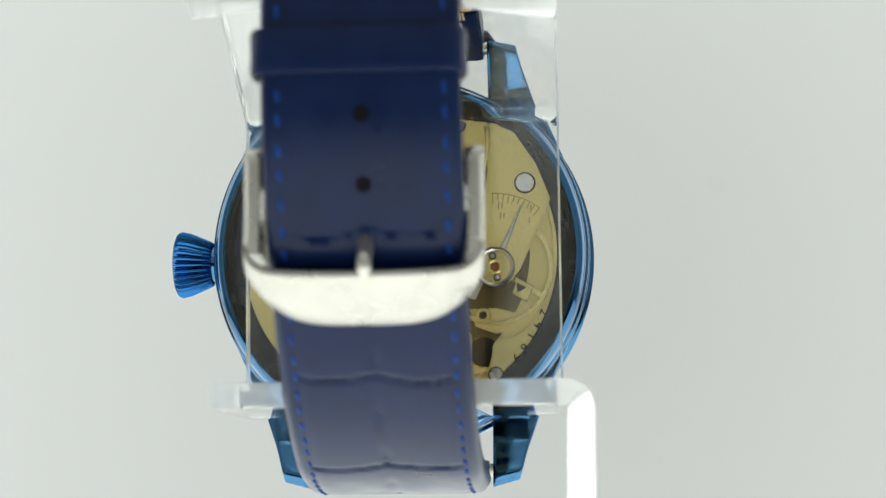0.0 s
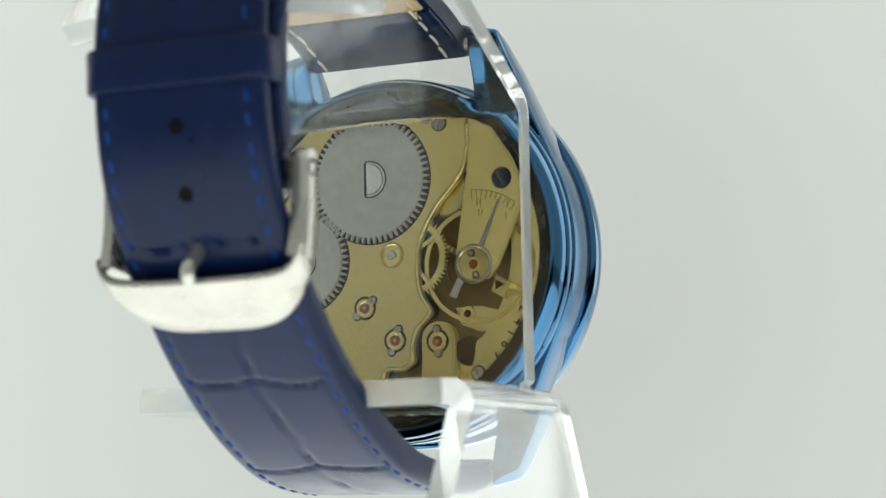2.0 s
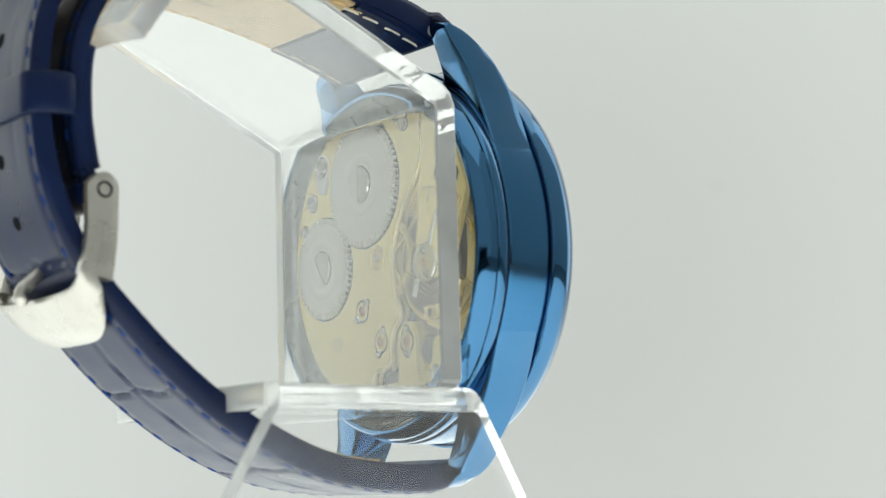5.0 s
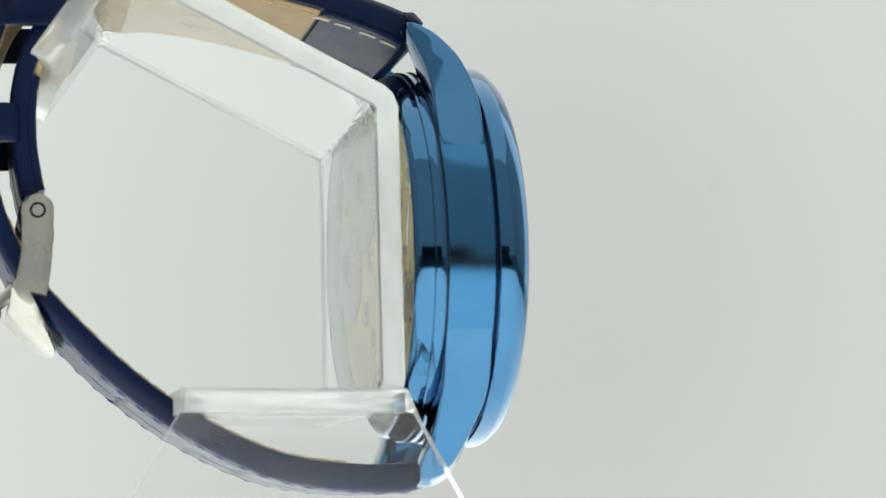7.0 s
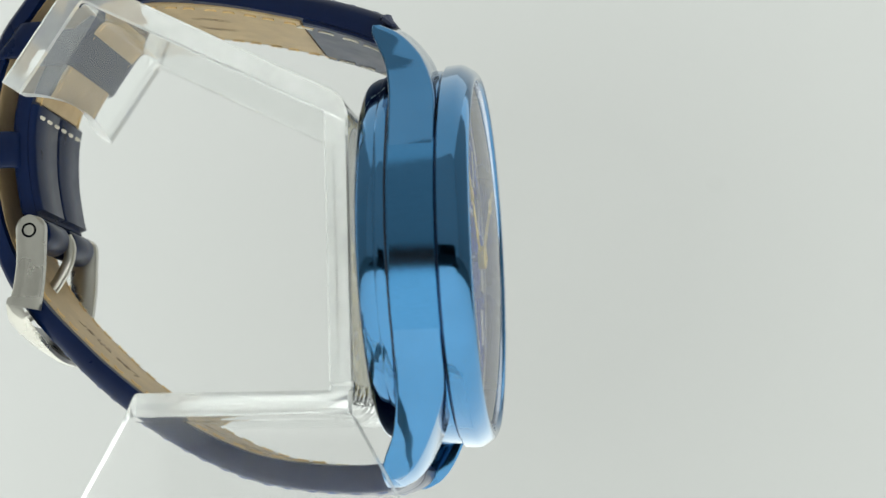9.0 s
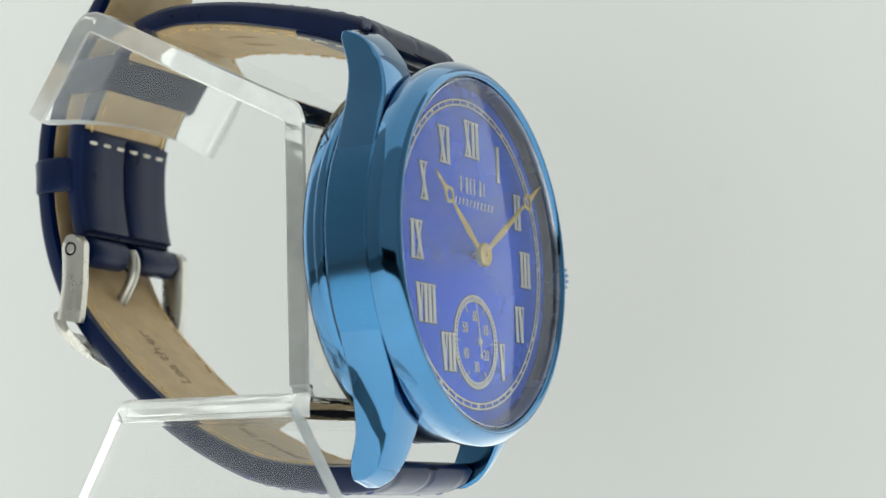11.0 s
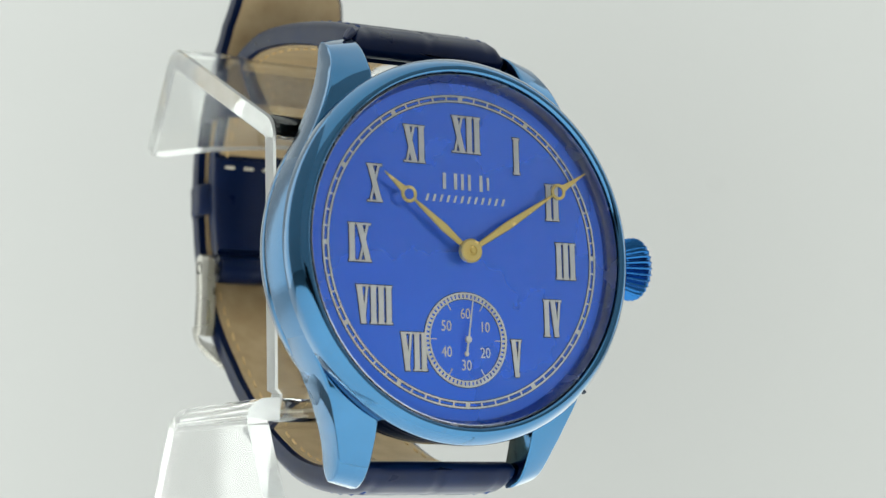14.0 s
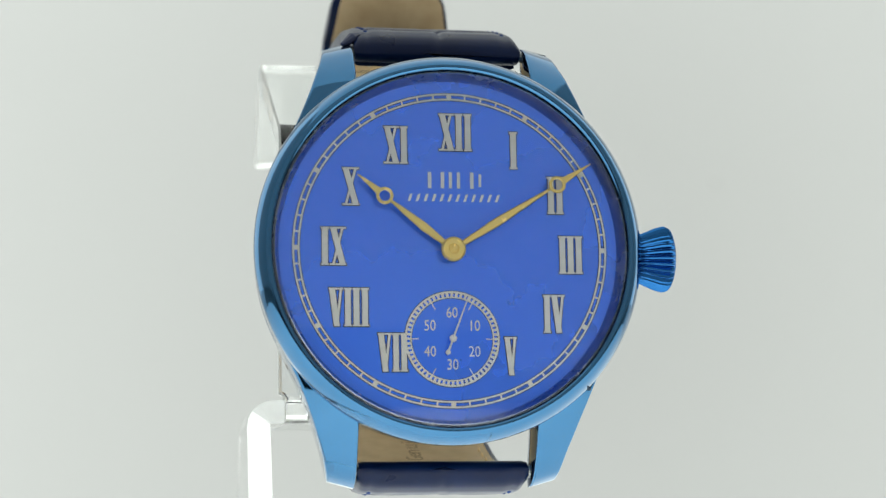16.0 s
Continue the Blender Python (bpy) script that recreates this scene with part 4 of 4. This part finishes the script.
# ---- movement behind the display-back glass (x toward three o'clock, seen from behind) ----
def gear(r, teeth, y0, y1, centre, depth=0.8):
    out = []
    for k in range(teeth):
        for f, rr in ((0.0, r - depth), (0.22, r - depth), (0.40, r - 0.08), (0.5, r), (0.62, r - 0.02), (0.82, r - depth)):
            a = 2 * math.pi * (k + f) / teeth
            out.append((centre[0] + rr * math.sin(a), centre[1] + rr * math.cos(a)))
    return prism(out, y0, y1)


def toothed_ring(r, teeth, y0, y1, centre, depth, inner):
    """A flat ring with teeth round its outside."""
    bm = bmesh.new()
    rows = []
    for k in range(teeth):
        for f, rr in ((0.0, r - depth), (0.25, r - depth), (0.42, r), (0.62, r), (0.82, r - depth)):
            a = 2 * math.pi * (k + f) / teeth
            rows.append([bm.verts.new((centre[0] + q * math.sin(a), y, centre[1] + q * math.cos(a))) for q, y in ((inner, y0), (rr, y0), (rr, y1), (inner, y1))])
    for i in range(len(rows)):
        a, b = rows[i], rows[(i + 1) % len(rows)]
        for k in range(4):
            bm.faces.new((a[k], a[(k + 1) % 4], b[(k + 1) % 4], b[k]))
    bmesh.ops.recalc_face_normals(bm, faces=bm.faces)
    return bm


def smooth_outline(pts, step=0.35):
    P, _ = curve_points(pts, step)
    return [tuple(p) for p in P]


def arc(r, a0, a1, n, c=(0, 0)):
    return [(c[0] + r * math.sin(radians(a0 + (a1 - a0) * k / n)), c[1] + r * math.cos(radians(a0 + (a1 - a0) * k / n))) for k in range(n + 1)]


def screw(c, r, y, parent, turn=20.0, material=None):
    """A flat-headed screw with a sawn slot."""
    bm = bmesh.new()
    w, d = r * 0.14, 0.14
    for sgn in (-1, 1):
        a = math.asin(w / r)
        half = [(r * math.sin(t), r * math.cos(t) * sgn) for t in np.linspace(-math.pi / 2 + a, math.pi / 2 - a, 20)]
        half = [(p[0], p[1]) for p in half]
        add(bm, prism([(x, max(w, abs(z)) * sgn) for x, z in half], y, y + 0.32, 0.06, 1))
    add(bm, disc(r * 0.99, y, y + 0.32 - d, segs=32, bevel=0.01))
    bmesh.ops.transform(bm, matrix=Matrix.Translation((c[0], 0, c[1])) @ Matrix.Rotation(radians(turn), 4, "Y"), verts=bm.verts)
    ob = part("screw", bm, material or SCREW, parent, "slotted steel screw")
    part("screw_seat", lathe([(r, y + 0.02), (r + 0.16, y + 0.02), (r + 0.16, y + 0.035), (r, y + 0.035)], 32, centre=(c[0], 0, c[1])), SEAM_SHADE, parent)
    return ob


def jewel(c, y, parent, turn, screws=True):
    setting = smooth(part("jewel_setting", lathe([(0.5, y), (0.5, y + 0.06), (0.72, y + 0.14), (1.05, y + 0.14), (1.14, y + 0.05), (1.14, y)], 36, centre=(c[0], 0, c[1])), BRASS_EDGE, parent, "gilt jewel setting"), 30)
    smooth(part("jewel", lathe([(0, y + 0.05), (0.18, y + 0.1), (0.4, y + 0.1), (0.58, y + 0.2), (0.64, y + 0.02)], 28, centre=(c[0], 0, c[1]), closed=False), RUBY, setting, "red ruby bearing jewel"), 40)
    part("pivot", disc(0.17, y, y + 0.28, c, 12, 0.02), SCREW, setting)
    part("setting_seat", lathe([(1.12, y), (1.4, y), (1.4, y + 0.02), (1.12, y + 0.02)], 36, centre=(c[0], 0, c[1])), SEAM_SHADE, setting, "dark seam round the setting")
    if screws:
        for sgn in (-1, 1):
            a = radians(turn)
            screw((c[0] + sgn * 1.35 * math.sin(a), c[1] + sgn * 1.35 * math.cos(a)), 0.42, y, parent, 30 + 70 * sgn)


def build_movement():
    mov = part("movement", disc(18.2, 6.6, 7.35, segs=96), BRASS_SHADED, watch, "gilt pocket-watch movement with nickel wheels")
    rim = part("plate_rim", lathe([(15.0, 7.35), (18.15, 7.35), (18.15, 8.15), (17.75, 8.15), (17.7, 7.68), (15.0, 7.68)], 128), BRASS, mov, "gilt plate rim")
    # three-quarter bridge with its flowing edge
    flow = smooth_outline([(-10.2, 15.1), (-10.3, 11.8), (-9.3, 8.6), (-6.1, 4.9), (-4.1, 1.2), (-3.7, -2.0), (-4.1, -4.9), (-5.2, -7.0), (-3.5, -9.0), (-2.9, -11.0), (-2.9, -12.6), (-1.6, -13.4), (0.6, -13.7), (1.2, -17.7)])
    outline = flow + arc(18.0, 176, 0, 60) + arc(18.0, 0, -34, 12)[1:]
    top = 8.9
    bridge = smooth(part("bridge", prism(outline, 7.35, top, 0.28, 2), BRASS, mov, "frosted gilt three-quarter bridge"), 30)
    lip = [(x, top - 0.16, z) for x, z in flow[2:-3]]
    smooth(part("bridge_lip", tube(lip, 0.34, 8), BRASS_EDGE, bridge, "polished rounded edge of the bridge"), 60)
    # dark strip added in the crease: shade painted below the bridge's edge
    smooth(part("bridge_foot_shade", tube([(x - 0.25, 7.5, z) for x, _, z in lip], 0.3, 6), SEAM_SHADE, bridge, "dark strip painted as shade at the bridge's foot"), 60)
    # cock of the escape wheel: a finger with a round end
    finger = arc(2.1, -90, 90, 14, (-6.1, -10.2)) + [(-4.0, -13.0), (-3.6, -17.3), (-8.9, -16.0), (-8.1, -13.4)]
    smooth(part("finger_cock", prism(finger, 7.35, top - 0.1, 0.25, 2), BRASS, mov, "gilt finger cock"), 30)
    # outer plate with the number
    smooth(part("number_plate", prism(arc(18.0, -102, -150, 24) + smooth_outline([(-9.5, -15.2), (-10.4, -12.4), (-10.9, -10.4), (-13.6, -9.6), (-16.2, -7.2), (-17.2, -4.2)]), 7.35, 8.35, 0.12, 1), BRASS, mov, "gilt plate with a stamped number"), 30)
    for ch, x, z in (("2", -16.55, -6.9), ("4", -15.85, -8.35), ("1", -15.05, -9.6), ("6", -14.25, -10.85), ("9", -13.3, -12.0)):
        text_mesh("number", ch, 1.6, facing_back(x, 8.37, z - 0.3, -math.degrees(math.atan2(-x, z))), HOLE, mov, "stamped digit", 0.015)
    # balance
    c = (-11.0, -1.9)
    bal = smooth(part("balance_wheel", lathe([(6.15, 7.75), (6.65, 7.75), (6.65, 8.2), (6.15, 8.2)], 96, centre=(c[0], 0, c[1])), BRASS_EDGE, mov, "gilt balance wheel"), 30)
    part("balance_arm", prism([(c[0] - 5.4, c[1] - 3.0), (c[0] - 5.1, c[1] - 3.5), (c[0] + 5.4, c[1] + 3.0), (c[0] + 5.1, c[1] + 3.5)], 7.85, 8.1), BRASS_EDGE, bal)
    spring = bmesh.new()
    for k in range(3):
        add(spring, lathe([(2.6 + 0.55 * k, 8.45), (2.68 + 0.55 * k, 8.45), (2.68 + 0.55 * k, 8.6), (2.6 + 0.55 * k, 8.6)], 64, centre=(c[0] + 0.03 * k, 0, c[1])))
    part("hairspring", spring, BRASS_SHADED, bal, "fine gilt hairspring")
    # balance cock with its slanting side
    cock = [(-10.75, 14.9), (-13.4, 13.7), (-15.9, 10.0), (-17.5, 5.9), (-15.6, 1.6), (-13.9, -2.2), (-12.6, -3.6), (-10.3, -3.9), (-8.8, -2.6), (-8.7, -0.6), (-9.4, 3.6), (-10.2, 8.6)]
    ck = smooth(part("balance_cock", prism(cock, 8.6, 9.15, 0.2, 2), BRASS, mov, "frosted gilt balance cock"), 30)
    part("cock_foot", prism([(-10.9, 14.5), (-13.2, 13.4), (-15.6, 9.9), (-16.9, 6.6), (-15.0, 5.6), (-10.6, 8.0)], 7.35, 8.6), BRASS, ck)
    for k in range(10):         # engraved index marks of the regulator, joined by a fine line
        a = radians(1 - k * 4.3)
        lo, hi = (7.4, 8.5) if k % 3 == 0 else (7.7, 8.5)
        p, q = (c[0] + lo * math.sin(a), c[1] + lo * math.cos(a)), (c[0] + hi * math.sin(a), c[1] + hi * math.cos(a))
        s = (0.06 * math.cos(a), -0.06 * math.sin(a))
        part("index_mark", prism([(p[0] - s[0], p[1] - s[1]), (p[0] + s[0], p[1] + s[1]), (q[0] + s[0], q[1] + s[1]), (q[0] - s[0], q[1] - s[1])], 9.14, 9.165), ENGRAVED, ck)
    part("index_line", ring_sector(8.46, 8.56, radians(-38), radians(2), 9.14, 9.165, 16, c), ENGRAVED, ck)
    # engraved letters beside the pointer, too worn to read
    for x, z, h in ((-11.5, 4.7, 0.9), (-11.9, 4.8, 0.8), (-11.7, 3.6, 0.8), (-12.1, 3.7, 0.6), (-15.2, 4.3, 0.9), (-15.0, 3.1, 0.7)):
        part("worn_mark", prism([(x - 0.07, z), (x + 0.07, z), (x + 0.02, z + h), (x - 0.12, z + h)], 9.14, 9.16), ENGRAVED, ck)
    # plate of the pallets, seen through the balance
    smooth(part("pallet_plate", prism([(-7.9, -6.6), (-11.0, -6.5), (-13.7, -7.2), (-15.9, -4.6), (-16.7, -5.8), (-14.4, -8.9), (-11.0, -9.5), (-8.6, -8.6)], 7.36, 7.7, 0.12, 1), BRASS, mov, "gilt plate under the balance"), 30)
    smooth(part("pallet_bush", lathe([(0.42, 7.7), (0.46, 7.9), (0.85, 7.9), (0.95, 7.7)], 32, centre=(-9.5, 0, -7.35)), BRASS_EDGE, mov, "small gilt bush"), 30)
    part("pallet_pivot", disc(0.42, 7.7, 7.8, (-9.5, -7.35), 20, 0.03), SEAM_SHADE, mov)
    smooth(part("escape_barrel", lathe([(0, 7.36), (1.7, 7.36), (1.7, 8.0), (1.55, 8.1), (0, 8.1)], 40, centre=(-9.6, 0, -11.6), closed=False), SEAM_SHADE, mov, "dark round boss of the escapement"), 30)
    reg = smooth(part("regulator", lathe([(1.85, 9.15), (1.85, 9.42), (2.0, 9.48), (2.2, 9.48), (2.3, 9.4), (2.3, 9.15)], 48, centre=(c[0], 0, c[1])), SCREW_BRIGHT, mov, "polished steel regulator ring with a long pointer"), 30)
    d = Vector((-14.5 - c[0], 6.0 - c[1])).normalized()
    s = Vector((d.y, -d.x))
    cc = Vector(c)
    part("pointer", prism([tuple(cc + d * 2.1 - s * 0.34), tuple(cc + d * 2.1 + s * 0.34), tuple(cc + d * 7.4 + s * 0.12), tuple(cc + d * 8.2), tuple(cc + d * 7.4 - s * 0.12)], 9.16, 9.36, 0.08, 1), SCREW, reg, "slim dark steel pointer")
    part("regulator_tail", prism([tuple(cc - d * 2.1 - s * 0.4 + s * 0.9), tuple(cc - d * 2.1 + s * 0.4 + s * 0.9), tuple(cc - d * 4.4 + s * 1.5), tuple(cc - d * 4.4 + s * 0.6)], 9.0, 9.2), NICKEL, reg)
    smooth(part("cap_plate", disc(1.82, 9.15, 9.36, c, 40), BRASS_EDGE, ck, "gilt cap"), 30)
    smooth(part("jewel", lathe([(0, 9.36), (0.55, 9.36), (0.5, 9.45), (0.2, 9.42), (0, 9.42)], 28, centre=(c[0], 0, c[1]), closed=False), RUBY, ck, "red ruby bearing jewel"), 40)
    smooth(part("cap_ring", lathe([(0.55, 9.36), (0.55, 9.5), (0.7, 9.54), (0.85, 9.5), (0.9, 9.36)], 32, centre=(c[0], 0, c[1])), BRASS_EDGE, ck, "gilt ring round the jewel"), 30)
    part("stud_notch", prism([(-13.5, -3.75), (-14.6, -4.35), (-13.5, -4.9)], 9.1, 9.115), SEAM_SHADE, ck, "dark notch of the stud")
    for sgn in (-1, 1):
        screw((c[0] + 0.25 * sgn, c[1] + 1.25 * sgn), 0.28, 9.34, ck, 40)
    part("stud_block", prism([(-13.6, -3.2), (-15.4, -4.2), (-14.6, -6.0), (-12.9, -5.0)], 8.3, 9.1, 0.1, 1), BRASS_EDGE, ck, "gilt hairspring stud")
    screw((-14.6, 7.75), 1.08, 9.15, ck, -62, SCREW_BRIGHT)
    # wheel train under the bridge's edge
    w = (-2.7, -0.5)
    wheel = part("train_wheel", lathe([(3.75, 8.36), (4.45, 8.36), (4.45, 8.62), (3.75, 8.62)], 72, centre=(w[0], 0, w[1])), BRASS_EDGE, mov, "gilt toothed wheel")
    part("toothed_rim", toothed_ring(4.95, 60, 8.38, 8.58, w, 0.55, 4.4), BRASS_EDGE, wheel)
    for k in range(4):
        a = radians(35 + 90 * k)
        dd, ss = Vector((math.sin(a), math.cos(a))), Vector((math.cos(a), -math.sin(a)))
        part("spoke", prism([tuple(Vector(w) + dd * 0.4 - ss * 0.24), tuple(Vector(w) + dd * 0.4 + ss * 0.24), tuple(Vector(w) + dd * 4.0 + ss * 0.2), tuple(Vector(w) + dd * 4.0 - ss * 0.2)], 8.42, 8.58), BRASS_EDGE, wheel)
    w2 = (-6.9, 6.9)
    part("toothed_rim", gear(3.1, 46, 7.6, 7.85, w2, 0.45), BRASS_EDGE, mov, "gilt toothed wheel")
    w3 = (-9.2, -12.2)
    part("escape_wheel", gear(2.3, 15, 7.5, 7.75, w3, 0.5), BRASS_EDGE, mov, "gilt escape wheel")
    # winding wheels
    for c2, r, teeth, turn in (((1.9, 8.75), 7.5, 62, 0), ((11.2, -0.35), 6.2, 52, 35)):
        g = part("winding_wheel", gear(r, teeth, top + 0.02, top + 0.42, c2), NICKEL, mov, "grained steel winding wheel")
        # flat dark ring on the bridge: painted shade between the teeth
        part("tooth_shade", lathe([(r - 1.0, top), (r + 0.14, top), (r + 0.14, top + 0.018), (r - 1.0, top + 0.018)], 72, centre=(c2[0], 0, c2[1])), SEAM_SHADE, g, "dark ring painted as shade between the teeth")
        smooth(part("wheel_face", disc(r - 0.72, top + 0.42, top + 0.5, c2, 72, 0.06), NICKEL, g), 20)
        smooth(part("wheel_hollow", lathe([(2.5, top + 0.5), (2.6, top + 0.53), (3.6, top + 0.53), (3.75, top + 0.5)], 64, centre=(c2[0], 0, c2[1])), NICKEL, g), 30)
        half = [(c2[0] + x * 0.99, c2[1] + z) for x, z in [(2.0 * math.sin(radians(a)), 2.0 * math.cos(radians(a))) for a in np.linspace(-195 + turn, 15 + turn, 26)]]
        part("screw_shadow", disc(2.12, top + 0.5, top + 0.545, c2, 40, 0.01), NICKEL, g)
        part("screw_outline", ring_sector(2.03, 2.18, radians(-195 + turn), radians(15 + turn), top + 0.5, top + 0.56, 30, c2), HOLE, g, "dark outline of the wheel screw")
        smooth(part("wheel_screw", prism(half, top + 0.54, top + 0.8, 0.25, 3), SCREW_BRIGHT, g, "polished half-moon wheel screw"), 25)
        # no slot is cut: a dark bar paints its shadow along the flat side
        ed = bmesh.new()
        a0, a1 = radians(-195 + turn), radians(15 + turn)
        p, q = Vector((c2[0] + 2.0 * math.sin(a0), c2[1] + 2.0 * math.cos(a0))), Vector((c2[0] + 2.0 * math.sin(a1), c2[1] + 2.0 * math.cos(a1)))
        nn = (q - p).normalized()
        nn = Vector((nn.y, -nn.x)) * 0.16
        add(ed, prism([tuple(p - nn), tuple(q - nn), tuple(q + nn), tuple(p + nn)], top + 0.5, top + 0.56))
        part("slot_shadow", ed, HOLE, g, "dark strip painted as the slot's shadow beside the screw")
    part("click", prism(arc(1.5, -90, 90, 10, (11.1, 12.1)) + [(12.6, 10.6), (11.9, 8.9), (10.4, 8.6), (9.6, 10.8)], top + 0.02, top + 0.3, 0.08, 1), NICKEL, mov, "steel click of the winding wheel")
    screw((11.05, 12.0), 1.15, top + 0.3, mov, 12)
    screw((13.75, 8.0), 1.0, top, mov, 5)
    screw((-6.9, 14.75), 0.85, top, mov, 70)
    screw((-5.3, 15.7), 0.6, top, mov, 80)
    screw((15.6, 4.6), 0.7, top, mov, 40)
    screw((-10.9, -14.2), 0.75, 8.35, mov, 100)
    smooth(part("bush", lathe([(0.45, top), (0.5, top + 0.12), (0.95, top + 0.05), (1.35, top + 0.16), (1.5, top)], 40, centre=(-0.6, 0, -0.2)), BRASS_EDGE, mov, "polished gilt bush"), 30)
    smooth(part("bush_pivot", disc(0.55, top, top + 0.35, (-0.6, -0.2), 24, 0.1), SCREW, mov), 30)
    jewel((3.0, -6.2), top, mov, -50)
    jewel((-0.8, -10.1), top, mov, -20)
    jewel((-6.1, -10.4), top - 0.1, mov, 3)
    stamp = bmesh.new()
    for r0 in (0.95, 0.6):
        add(stamp, lathe([(r0, top), (r0, top + 0.015), (r0 + 0.07, top + 0.015), (r0 + 0.07, top)], 32, centre=(0, 0, 0)))
    bmesh.ops.transform(stamp, matrix=Matrix.Translation((8.9, 0, -9.8)) @ Matrix.Diagonal((1.15, 1, 0.8, 1)), verts=stamp.verts)
    part("maker_stamp", stamp, BRASS_SHADED, mov, "small oval stamp")


build_movement()


# ---- what moves ----
def motions():
    rows_w = [(t, pose(0, 0, 0, 0, 0, a) @ WATCH_AT) for t, a in TURN]
    rows_s = [(t, pose(0, 0, 0, 0, 0, a) @ STAND_AT) for t, a in TURN]
    walk(watch, rows_w)
    walk(stand, rows_s)
    walk(second_hand, [(t, pose(SUB[0] * MM, 0, SUB[1] * MM, 0, 6.0 * (t - 12.5), 0)) for t in (0.0, 4.0, 8.0, 12.0, 16.0)])
    walk(minute_hand, [(t, pose(0.15 * MM, 0, -0.25 * MM, 0, 58.0 + 0.1 * (t - 16.0), 0)) for t in (0.0, 8.0, 16.0)])


motions()
